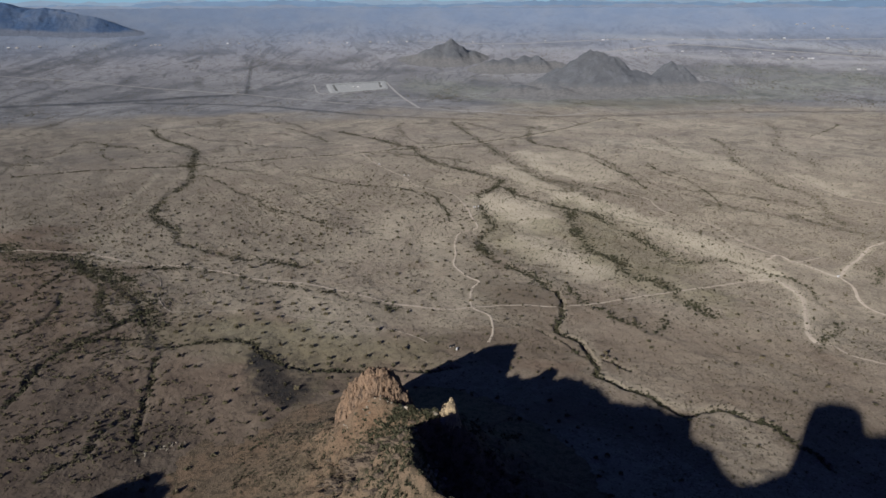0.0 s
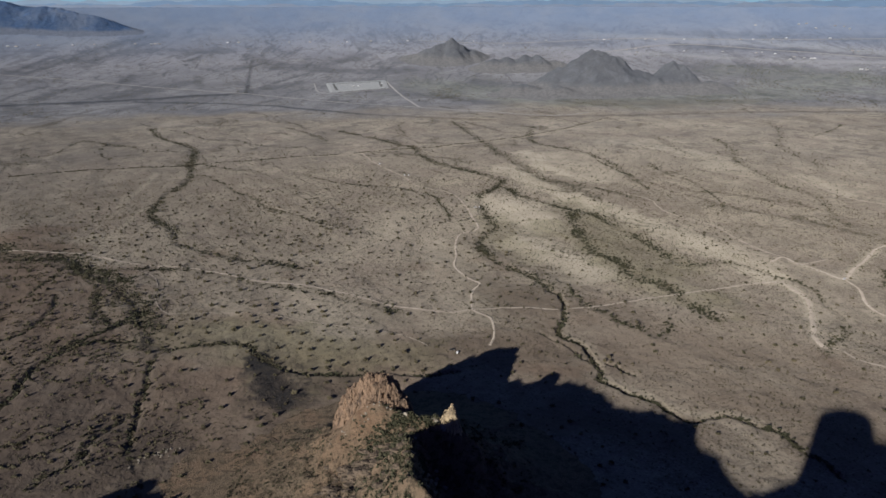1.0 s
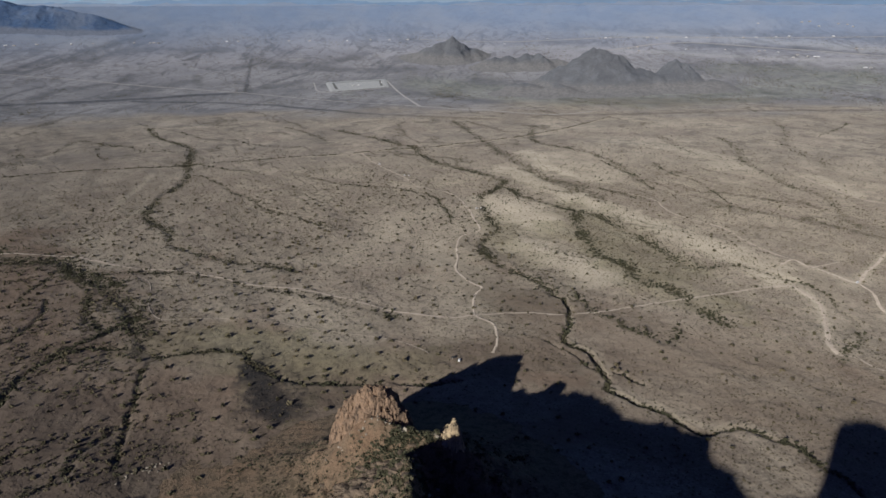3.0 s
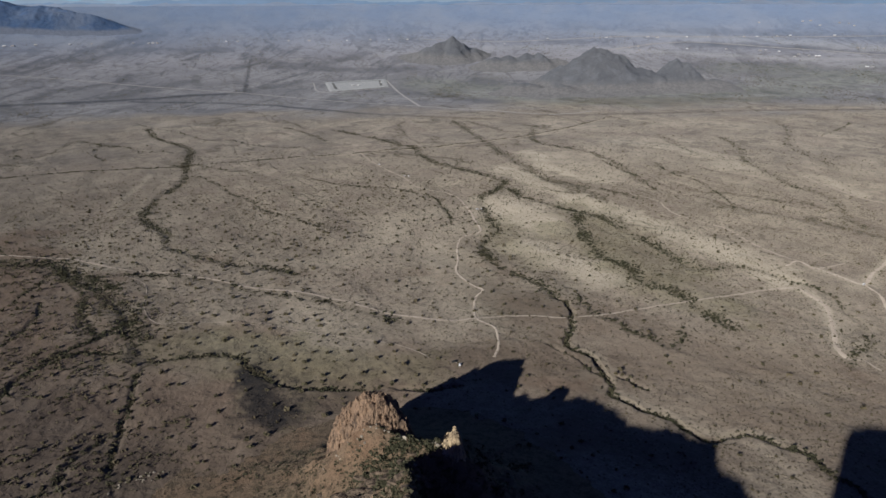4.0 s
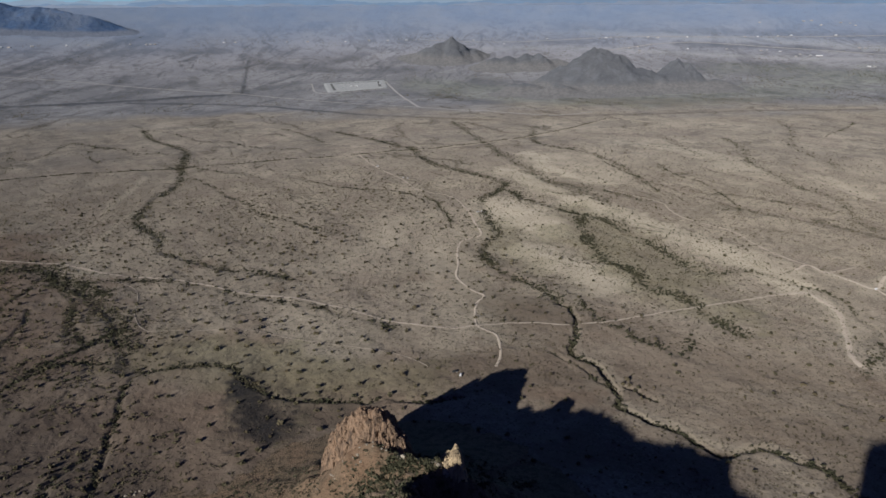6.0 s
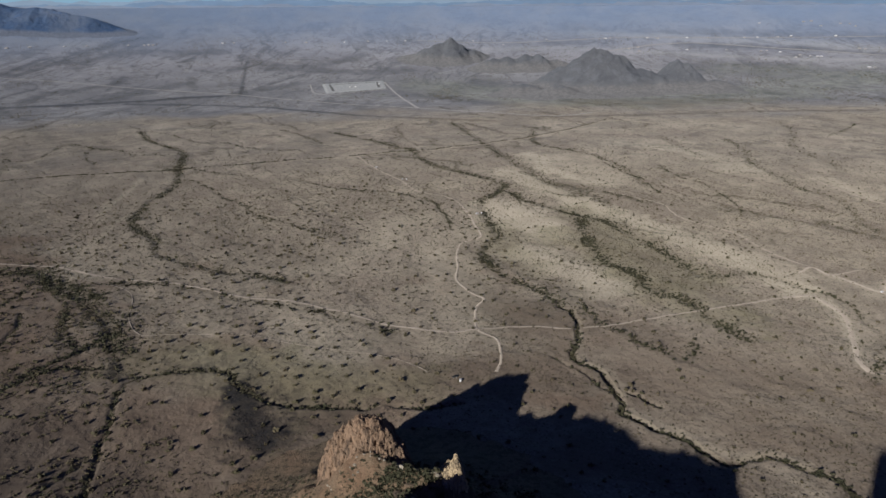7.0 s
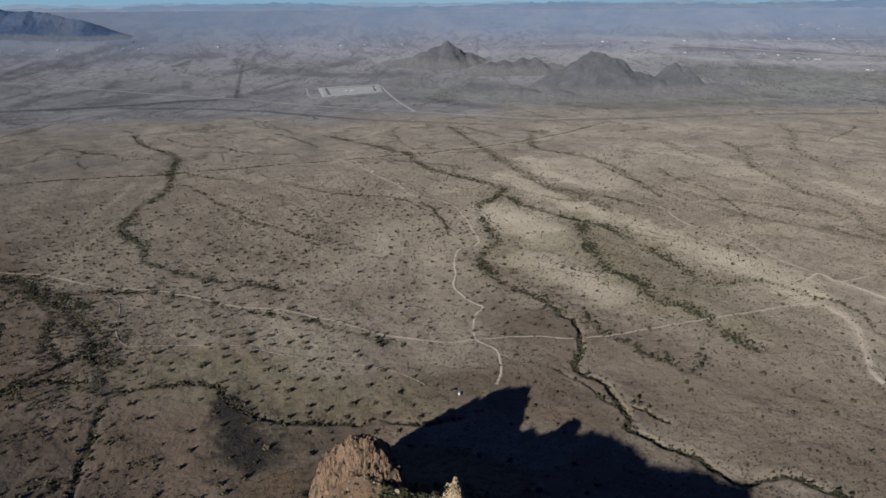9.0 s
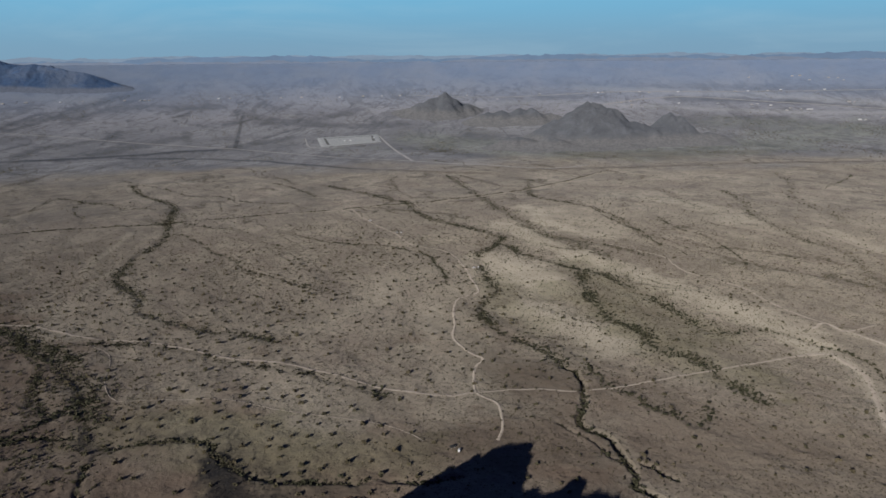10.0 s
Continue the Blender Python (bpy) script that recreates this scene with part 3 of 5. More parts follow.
soil("dark", 24, 0.28, [(195, 1067), (218, 917), (235, 802)])
soil("dark", 22, 0.45, [(124, 807), (162, 713), (205, 665)])
soil("dark", 26, 0.45, [(249, 915), (276, 799), (317, 758)])
soil("dark", 40, 0.35, [(-51, 676), (9, 631), (50, 569)])
soil("dark", 60, 0.2, [(215, 1312), (292, 1171), (352, 992)])
soil("dark", 60, 0.7, [(-1982, 3197), (-1907, 3341), (-1810, 3525), (-1792, 3669), (-1723, 3850), (-1580, 4081)])
soil("dark", 40, 0.7, [(-1602, 2762), (-1587, 2953), (-1514, 3049), (-1423, 3149), (-1442, 3288)])
soil("dark", 50, 0.6, [(-1327, 2841), (-1196, 3108), (-1146, 3215)])
soil("dark", 50, 0.6, [(-1711, 3426), (-1681, 3642), (-1522, 3786)])
soil("dark", 50, 0.6, [(-1383, 3812), (-1162, 3873)])
soil("dark", 60, 0.6, [(-995, 3779), (-800, 3578), (-641, 3640), (-435, 3870)])
soil("dark", 70, 0.6, [(-717, 3585), (-399, 3521), (-178, 3572)])
soil("dark", 60, 0.5, [(731, 4345), (1185, 4156), (1607, 3997), (2239, 3665)])
soil("dark", 50, 0.6, [(1263, 3878), (1633, 3679), (1913, 3502), (2045, 3315)])
soil("dark", 40, 0.6, [(563, 4079), (777, 4032)])
wash("valley wash", 3, 0.5, 0.5, [(-1982, 3197), (-1907, 3341), (-1810, 3525), (-1792, 3669), (-1723, 3850), (-1580, 4081)])
wash("valley wash", 3, 0.5, 0.6, [(-1602, 2762), (-1587, 2953), (-1514, 3049), (-1423, 3149), (-1442, 3288)])
wash("valley wash", 3, 0.5, 0.5, [(-1327, 2841), (-1196, 3108), (-1146, 3215)])
wash("valley wash", 3, 0.5, 0.5, [(-995, 3779), (-800, 3578), (-641, 3640), (-435, 3870)])
wash("valley wash", 3, 0.5, 0.6, [(266, 2846), (490, 3133), (523, 2536), (701, 2597)])
# Near left corner: its weaker light is put in as dark soil.
soil("dark", 70, 0.42, [(-332, 485), (-279, 437), (-227, 396), (-279, 391)])
soil("dark", 40, 0.48, [(-307, 520), (-245, 466), (-195, 414)])
soil("pale", 24, 0.95, [(262, 1128), (297, 1040), (342, 936), (379, 847)])
soil("pale", 5, 0.9, [(393, 762), (398, 738), (399, 716), (389, 684), (370, 641), (357, 612)])
# Unburnt corner ground: the same lower brightness painted in once more.
soil("burn_dark", 90, 0.4, [(-356, 503), (-288, 437), (-232, 390)])
soil("pale", 7, 0.6, [(443, 828), (459, 790), (470, 768), (500, 802), (566, 867)])
soil("pale", 14, 0.4, [(453, 755), (480, 779)])

soil("red", 130, 0.9, [(-640, 900), (-470, 690), (-360, 540), (-300, 430)])
soil("red", 60, 0.7, [(-300, 640), (-230, 560), (-180, 500), (-120, 470)])
soil("red", 45, 0.6, [(-90, 560), (-20, 575), (40, 590), (90, 560)])
soil("dark", 34, 0.75, [(48, 600), (72, 640), (88, 690), (80, 740)])
soil("dark", 26, 0.7, [(60, 575), (96, 590), (118, 600)])
soil("red", 30, 0.6, [(50, 590), (80, 610), (105, 600)])
# Two pale strips paint the sunlit far bank of the main wash.
soil("pale", 4.5, 1, [(130, 690), (124, 661), (121, 640), (126, 620), (140, 601), (143, 566)])
soil("pale", 4.5, 1, [(150, 529), (161, 515), (178, 506), (187, 489), (201, 481), (224, 484), (240, 470)])
soil("red", 110, 0.45, [(150, 640), (220, 560), (300, 500), (340, 430)])
soil("dark", 90, 0.28, [(200, 560), (270, 500), (310, 440)])
soil("green", 190, 0.85, [(-50, 3150), (250, 2900), (620, 2620), (1150, 2700), (1700, 2950)])
soil("green", 120, 0.6, [(1300, 3300), (1600, 3150)])
soil("green", 42, 0.6, [(205, 1135), (235, 1020), (270, 900), (300, 820)])
soil("green", 30, 0.6, [(75, 1060), (85, 930), (110, 850)])
# Dark lines along embankment, berm and cut, not burnt ground.
soil("burn_dark", 15, 1, [(-1720, 2597), (-1553, 2673), (-1369, 2737), (-1162, 2825), (-1028, 2897), (-901, 2941)])
soil("burn_dark", 9, 0.7, [(-1202, 2758), (-764, 2691), (-451, 2507), (-274, 2372)])
soil("burn_dark", 8, 0.8, [(-828, 2983), (-870, 3180)])
soil("red", 46, 0.55, [(-190, 455), (-140, 460), (-95, 470)])
soil("pale", 60, 0.42, [(-190, 430), (-140, 445), (-90, 465)])
soil("dark", 30, 0.85, [(-150, 518), (-112, 526), (-78, 522)])
soil("red", 140, 0.95, [(-360, 480), (-220, 500), (-110, 510)])
soil("green", 34, 0.9, [(-227, 649), (-189, 637), (-151, 623), (-107, 611), (-67, 596), (-30, 592)])
soil("pale", 30, 0.3, [(-200, 655), (-130, 635), (-60, 615)])
soil("pale", 2.2, 0.6, [(-272, 599), (-271, 582), (-259, 559), (-253, 537), (-252, 520), (-249, 505), (-250, 494)])
soil("burn_dark", 12, 1, [(-174, 588), (-163, 566), (-152, 548)])
soil("burn_dark", 17, 1, [(-157, 552), (-143, 533), (-128, 513)])
soil("burn_dark", 9, 0.7, [(-150, 515), (-138, 508), (-124, 508)])
soil("dark", 14, 0.8, [(-132, 560), (-97, 553), (-62, 544)])
soil("pale", 7, 0.8, [(-160, 498), (-168, 488)])

soil("pale", 6, 0.5, [(-607, 1452), (-586, 1349), (-574, 1260), (-559, 1163)])
soil("pale", 6, 0.45, [(-508, 1176), (-510, 1116), (-504, 1084), (-485, 972)])
soil("pale", 18, 0.6, [(680, 1326), (695, 1304), (701, 1236), (697, 1168)])
soil("pale", 9, 0.55, [(-152, 486), (-160, 474)])
soil("pale", 6, 0.7, [(-193, 452), (-202, 437), (-214, 431), (-222, 441)])
soil("pale", 10, 0.35, [(-243, 437), (-239, 449)])
soil("pale", 16, 0.35, [(-349, 492), (-354, 520), (-352, 545)])
soil("pale", 4, 0.8, [(-238, 478), (-246, 514), (-251, 541), (-262, 560)])
soil("dark", 14, 0.8, [(-804, 3102), (-748, 3276), (-623, 3529)])
soil("dark", 14, 0.8, [(-1940, 3248), (-1933, 3409), (-1912, 3550)])
soil("dark", 12, 0.8, [(-1710, 3484), (-1693, 3604), (-1663, 3703)])
soil("dark", 14, 0.8, [(-1750, 3829), (-1673, 3952), (-1583, 4059)])
soil("dark", 12, 0.8, [(-1708, 2723), (-1719, 2890), (-1685, 3028)])
soil("dark", 12, 0.7, [(-1282, 3644), (-1249, 3815)])


def rills(x, y):
    """Fine drainage lines that run with the fall of the plain."""
    u, v = x * 0.88 + y * 0.48, y * 0.88 - x * 0.48
    u = u + 34 * fbm(x / 170, y / 210, 201, 4, 0.55)
    n = vnoise(u / 70, v / 420, 205) + 0.35 * vnoise(u / 31, v / 150, 206)
    there = smooth(-0.15, 0.5, fbm(x / 260, y / 380, 207, 3) + 0.35 * smooth(1300, 2000, np.hypot(x, y)))
    return np.exp(-(n / (0.034 + 0.000012 * np.hypot(x, y))) ** 2) * there * smooth(500, 900, np.hypot(x, y))


MASK["rill"] = rills(GX, GY)
ground_z = land(GX, GY)
calm = smooth(300, 420, RAD)[:, None] * (1 - 0.6 * smooth(2400, 3200, RAD))[:, None]
ground_z = ground_z + calm * (1.5 * fbm((GX * 0.8 + GY * 0.5) / 75, (GY * 0.55 - GX * 0.35) / 190, 5, 3) + 0.36 * fbm(GX / 13, GY / 13, 9, 4, 0.6))
west = smooth(-120, -260, GX) * smooth(1000, 800, GY) * smooth(330, 420, RAD)[:, None]
ground_z = ground_z + west * (0.55 * ridged((GX + 0.15 * GY) / 46, GY / 130, 61, 4) + 0.16 * ridged(GX / 13, GY / 34, 67, 3))
ground_z = ground_z - CUT - 0.5 * MASK["rill"]
ground_z[:9] = land(GX, GY)[:9]


def height(x, y):
    """The height of the ground, as its mesh lies, for places ahead of the start."""
    r, a = np.hypot(x, y), np.arctan2(x, y)
    i = np.clip(np.searchsorted(RAD, r) - 1, 0, len(RAD) - 2)
    j = np.clip(np.searchsorted(AZ[:DENSE], a) - 1, 0, DENSE - 2)
    u, v = (r - RAD[i]) / (RAD[i + 1] - RAD[i]), np.clip((a - AZ[j]) / (AZ[j + 1] - AZ[j]), 0, 1)
    z = ground_z
    return (z[i, j] * (1 - u) + z[i + 1, j] * u) * (1 - v) + (z[i, j + 1] * (1 - u) + z[i + 1, j + 1] * u) * v


def build_ground():
    nr, na = GX.shape
    verts = np.stack([GX, GY, ground_z], -1).reshape(-1, 3)
    i, j = np.meshgrid(np.arange(nr - 1), np.arange(na), indexing="ij")
    k = (j + 1) % na
    faces = np.stack([i * na + j, i * na + k, (i + 1) * na + k, (i + 1) * na + j], -1).reshape(-1, 4)[:, ::-1]
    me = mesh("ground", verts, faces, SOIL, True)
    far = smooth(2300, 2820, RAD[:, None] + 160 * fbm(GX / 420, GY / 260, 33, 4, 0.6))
    # The distance masks below also steer the haze painted into the soil.
    for name, field in (*MASK.items(), ("valley", np.clip(far, 0, 1)), ("outer", np.broadcast_to(smooth(1300, 1900, RAD)[:, None], GX.shape)), ("rim", np.broadcast_to(smooth(3750, 4780, RAD)[:, None], GX.shape)), ("basin_haze", np.broadcast_to(smooth(3150, 4100, RAD)[:, None], GX.shape))):
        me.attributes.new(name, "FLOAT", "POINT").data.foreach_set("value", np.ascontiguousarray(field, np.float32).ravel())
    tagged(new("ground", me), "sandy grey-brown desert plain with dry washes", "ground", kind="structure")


build_ground()


def road(name, width, pts, lift=0.0):
    """A bladed strip that follows the ground."""
    line = spline(pts, 4.0)
    keep = (np.abs(np.arctan2(line[:, 0], line[:, 1])) < radians(42)) & (np.hypot(*line.T) < 4780)
    line = line[keep]
    d = np.gradient(line, axis=0)
    side = np.stack([d[:, 1], -d[:, 0]], 1) / np.maximum(np.hypot(*d.T), 1e-6)[:, None]
    r = np.hypot(*line.T)
    wob = width * (1 + 0.22 * vnoise(np.arange(len(line)) * 0.4, r * 0, 3) + 0.12 * vnoise(np.arange(len(line)) * 1.7, r * 0, 4))
    rows = []
    for k in (-0.62, -0.42, 0.0, 0.42, 0.62):
        p = line + side * (k * wob)[:, None]
        z = np.maximum(height(p[:, 0], p[:, 1]), height(line[:, 0], line[:, 1]) - 0.3) + (-0.4 if abs(k) > 0.5 else 0.08) + r * 0.0002 + lift
        rows.append(np.column_stack([p, z]))
    verts = np.stack(rows, 1).reshape(-1, 3)
    mat = {"dirt_road": DIRT, "dirt_track": TRACK, "highway": ASPHALT, "far_road": ASPHALT, "service_road": ASPHALT, "faint_track": FAINT, "dark_strip": DARK_STRIP}[name]
    words = {"dirt_road": "pale bladed dirt road across the desert plain", "dirt_track": "narrow worn dirt track between desert shrubs", "faint_track": "faint old vehicle track over the sand",
             "highway": "straight pale two-lane road across the plain", "far_road": "distant straight road over the valley floor",
             "service_road": "pale graded service road beside the gravel pad", "dark_strip": "thin dark strip on the gravel pad"}[name]
    tagged(new(name, mesh(name, verts, sheet(len(line), 5)[:, ::-1], mat, True)), words, "road", kind="structure")


road("dirt_road", 3.0, [(-687, 945), (-560, 922), (-500, 914), (-460, 894), (-400, 863), (-334, 847), (-276, 824), (-229, 796), (-160, 777), (-123, 756), (-94, 739), (-60, 715), (-28, 700), (4, 690), (32, 695)])
road("faint_track", 2.4, [(32, 695), (59, 699), (90, 699), (117, 691), (140, 693), (161, 697)])
road("dirt_road", 2.8, [(161, 697), (199, 712), (233, 722), (286, 737), (335, 754), (372, 763), (391, 763)])
road("dirt_track", 4.4, [(372, 763.3), (393, 762), (398, 740), (400, 717), (390, 687), (371, 643), (357, 613), (356, 594)])
road("faint_track", 2.4, [(356, 594), (368, 587), (375, 566), (405, 540)])
road("dirt_track", 2.7, [(44, 608), (50, 630), (50, 669), (40, 684), (32, 695), (31, 720), (34, 751), (43, 772), (35, 782), (22, 809), (14, 839), (17, 879), (17, 929), (23, 973), (39, 992), (52, 1003), (51, 1034), (46, 1067), (42, 1113), (31, 1171)])
road("faint_track", 3.2, [(31, 1171), (22, 1209), (1, 1245), (-25, 1261), (-53, 1295), (-78, 1368), (-112, 1437), (-157, 1540), (-195, 1649)])
road("faint_track", 1.0, [(-400, 843), (-365, 821), (-347, 792), (-331, 745), (-312, 711), (-297, 697)])
road("faint_track", 0.8, [(-297, 697), (-270, 698), (-244, 698), (-189, 692), (-137, 671), (-89, 655), (-48, 640), (-23, 621), (-15, 611)])
road("dirt_track", 3.4, [(717, 983), (606, 899), (568, 872), (531, 832), (501, 804), (470, 768), (459, 790), (451, 815), (443, 828), (437, 851), (411, 830)])
road("dirt_track", 3.2, [(470, 768), (468, 733), (456, 700), (455, 672), (471, 645)])
road("faint_track", 3, [(440, 822), (466, 831), (489, 841)])
road("faint_track", 2.6, [(289, 1253), (349, 1167), (352, 1109), (361, 1062), (399, 1005), (408, 974), (412, 932), (422, 890), (437, 851)])
road("faint_track", 3, [(672, 1323), (674, 1249), (680, 1182), (692, 1133), (733, 1092)])
road("faint_track", 4, [(-340, 1604), (-197, 1644), (1, 1708), (106, 1766), (226, 1844), (350, 1972), (497, 2142)])
road("highway", 7, [(-2204, 3156), (-1873, 3179), (-1591, 3163), (-1319, 3105), (-1052, 3043), (-815, 2969), (-574, 2829), (-353, 2694), (-84, 2532), (147, 2383), (321, 2255), (476, 2303)])
road("service_road", 8, [(-258, 3273), (-84, 2532)])
road("service_road", 6, [(-585, 3223), (-493, 2976), (-230, 3096)])
road("far_road", 10, [(-140, 4177), (374, 4103), (1009, 4087), (1652, 3876), (2224, 3638)])
road("far_road", 14, [(771, 3827), (1270, 3900), (1735, 3590), (2040, 3306)])

# ---- the rock ridge under the flight, with its crags to the sunward side ----
E_AX, N_AX = (0.844, -0.536), (-0.536, -0.844)
CREST = 120.0


def spur(x, y, pts, left, right):
    """A spur's height: a crest line of (x, y, z) that falls off with these slope lengths on its two sides."""
    base = land(x, y) - 1.5
    best = base - 20
    for (x0, y0, z0), (x1, y1, z1) in zip(pts, pts[1:]):
        dx, dy = x1 - x0, y1 - y0
        t = np.clip(((x - x0) * dx + (y - y0) * dy) / (dx * dx + dy * dy), 0, 1)
        px, py, pz = x0 + t * dx, y0 + t * dy, z0 + t * (z1 - z0)
        d = np.hypot(x - px, y - py)
        side = (x - px) * dy - (y - py) * dx
        fall = np.where(side > 0, right, left)
        best = np.maximum(best, base + (pz - base) * np.exp(-(d / fall) ** 1.15) - 0.8)
    return best


def massif(x, y):
    """The unseen crags: a skyline across the sun's way, shaped from the shadow it casts, steep on its shaded side."""
    u = x * E_AX[0] + y * E_AX[1]
    n = x * N_AX[0] + y * N_AX[1] + CREST
    u = u + 1.0 * vnoise(u / 6, n / 30, 12)
    top = np.interp(u, (-300, -230, -214, -208, -203, -198, -190, -180, -170, -160, -150, -141, -92, -84, -76, -62, -52, -39, -26, -15, -12.6, -11.6, -9.6, -4, 4, 14, 22, 26, 29, 34, 60, 110, 190),
                    (-20, -10, 0, 20, 44, 70, 94, 101, 105, 109, 114, 118.5, 123, 120, 115, 113, 107, 103.5, 108.5, 115, 124, 138, 147, 152, 154.5, 156, 155, 151, 143, 143, 150, 120, 40))
    return np.where(n < 0, top + n * 2.4, top - np.maximum(n - 6, 0) * 1.1)


def build_ridge():
    xs, ys = np.arange(-402, 300.1, 1.7), np.arange(-140, 546, 1.7)
    X, Y = np.meshgrid(xs, ys, indexing="ij")
    wx, wy = X + 3 * fbm(X / 30, Y / 30, 51, 3), Y + 3 * fbm(X / 30, Y / 30, 61, 3)
    hill = spur(wx, wy, [(-82, 424, -9), (-70, 422, 6), (-60, 420, 26), (-50, 418, 37), (-34, 410, 40), (-17, 402, 43), (-6, 400, 43.5), (6, 398, 41)], 36, 40)
    hill = np.maximum(hill, spur(wx, wy, [(-48, 424, 26), (-70, 434, 5), (-98, 442, -9)], 40, 40))
    hill = hill + 7.5 * np.exp(-((X + 51) / 25) ** 2 - ((Y - 420) / 10) ** 2)
    hill = np.maximum(hill, spur(wx, wy, [(-8, 400, 41), (-18, 388, 36), (-21, 374, 43), (-21, 355, 59), (-20, 330, 75), (-17, 290, 84), (5, 262, 88), (42, 225, 92)], 20, 42))
    hill = hill + smooth(0, 25, hill - land(X, Y)) * (1 - 0.7 * smooth(55, 80, hill)) * (2.6 * ridged(X / 34, Y / 34, 21, 4) + 1.8 * ridged(X / 9, Y / 9, 31, 4) - 1.4) + 1.3 * smooth(0, 16, hill - land(X, Y)) * fbm(X / 20, Y / 20, 37, 4, 0.6)
    crag = massif(X, Y)
    crag = crag + smooth(10, 60, crag) * 0.8 * ridged(X / 12, Y / 12, 41, 3) - 1.5
    Z = np.maximum(hill, crag)
    # An unseen butte, placed for the shadow it throws at the left.
    butte = 46 - np.maximum(0, np.hypot((X + 300) / 1.0, (Y - 234) / 1.3) - 19) * 1.8 + 3 * ridged(X / 14, Y / 14, 43, 3)
    Z = np.maximum(Z, butte)
    rim = np.minimum(np.minimum(X - xs[0], xs[-1] - X), np.minimum(Y - ys[0], ys[-1] - Y))
    base = land(X, Y)
    Z = np.where(rim < 25, base - 3 + (np.maximum(Z, base - 3) - base + 3) * smooth(0, 25, rim), Z)
    Z = np.maximum(Z, base - 5)
    me = mesh("rock_ridge", np.stack([X, Y, Z], -1).reshape(-1, 3), sheet(len(xs), len(ys)), SLOPE, True)
    scree = np.exp(-((X + 54) / 27) ** 2 - ((Y - 415) / 14) ** 2) * np.clip(1 + 0.8 * fbm(X / 9, Y / 9, 3, 3), 0, 1.4)
    me.attributes.new("scree", "FLOAT", "POINT").data.foreach_set("value", np.ascontiguousarray(np.clip(scree, 0, 1), np.float32).ravel())
    tagged(new("rock_ridge", me), "rocky brown desert ridge with scrub and crags", "ridge", kind="structure")
    return xs, ys, Z


RIDGE_X, RIDGE_Y, RIDGE_Z = build_ridge()


def ridge_height(x, y):
    i = np.clip(((np.asarray(x) + 402) / 1.7).astype(int), 0, len(RIDGE_X) - 2)
    j = np.clip(((np.asarray(y) + 140) / 1.7).astype(int), 0, len(RIDGE_Y) - 2)
    u, v = (x - RIDGE_X[i]) / 1.7, (y - RIDGE_Y[j]) / 1.7
    z = RIDGE_Z
    return (z[i, j] * (1 - u) + z[i + 1, j] * u) * (1 - v) + (z[i, j + 1] * (1 - u) + z[i + 1, j + 1] * u) * v


def on_ridge(x, y):
    """True where the ridge stands above the plain."""
    inside = (x > -400) & (x < 298) & (y > -138) & (y < 544)
    return inside & (ridge_height(np.clip(x, -400, 298), np.clip(y, -138, 544)) > land(x, y) + 0.8)


def columns(name, outline, cy, thick, slope, spacing, step, material, label, category, seed, rear, steep, swing=0.0, lean=0.22):
    """A jointed rock mass: upright columns packed together, whose tops follow a skyline of (x, z) and step down towards front and back; swing turns its crest towards the sun."""
    rng = np.random.default_rng(seed)
    ox, oz = zip(*outline)
    mid = (ox[0] + ox[-1]) / 2
    xs, ys = np.arange(ox[0] - 3, ox[-1] + 3, step), np.arange(cy - thick[0] - swing * 22, cy + thick[1] + swing * 22, step)
    X, Y = np.meshgrid(xs, ys, indexing="ij")
    X, Y = X + step * 0.35 * rng.normal(size=X.shape).clip(-1, 1), Y + step * 0.35 * rng.normal(size=X.shape).clip(-1, 1)
    Z = ridge_height(X, Y) - 2.5
    for x in np.arange(ox[0], ox[-1], spacing):
        for dy in np.arange(-thick[0] + spacing, thick[1] - spacing, spacing):
            px, dyn = x + rng.normal(0, spacing * 0.28), dy + rng.normal(0, spacing * 0.28)
            far = 1 - swing * (px - mid) / cy
            back = max(0.0, abs(dyn) - 2.5 * spacing / 2.6)
            top = 300 - (300 - np.interp(px, ox, oz)) * far
            top += -back * (slope if dyn < 0 else rear) * rng.uniform(0.8, 1.2) - abs(rng.normal(0, spacing * 0.5)) + spacing * 0.8 * noise.noise(Vector((px / spacing / 2.6, dyn / spacing / 2.6, seed)))
            px, py = px * far, cy * far + dyn
            r = spacing * rng.choice((0.42, 0.5, 0.62, 0.95))
            stretch = rng.uniform(0.75, 1.35)
            d = np.maximum(np.abs((X - px) * 0.87 + (Y - py) * 0.5) * stretch, np.abs((Y - py) * 0.87 - (X - px) * 0.5) / stretch)
            Z = np.maximum(Z, top + lean * (X - px) - np.maximum(0, d - r) * steep)
    Z = Z + 0.30 * spacing * fbm(X / spacing * 1.7, Y / spacing * 1.7, seed, 4, 0.6)
    X = X + 0.22 * spacing * fbm(Y / spacing * 1.1, Z / spacing * 1.3, seed + 3, 3, 0.6)
    Y = Y + 0.42 * spacing * fbm(X / spacing * 0.8, Z / spacing * 1.2, seed + 8, 4, 0.6)
    Z[[0, -1]], Z[:, [0, -1]] = Z[[0, -1]] - 4, Z[:, [0, -1]] - 4
    me = mesh(name, np.stack([X, Y, Z], -1).reshape(-1, 3), sheet(len(xs), len(ys)), material)
    return tagged(new(name, me), label, category)


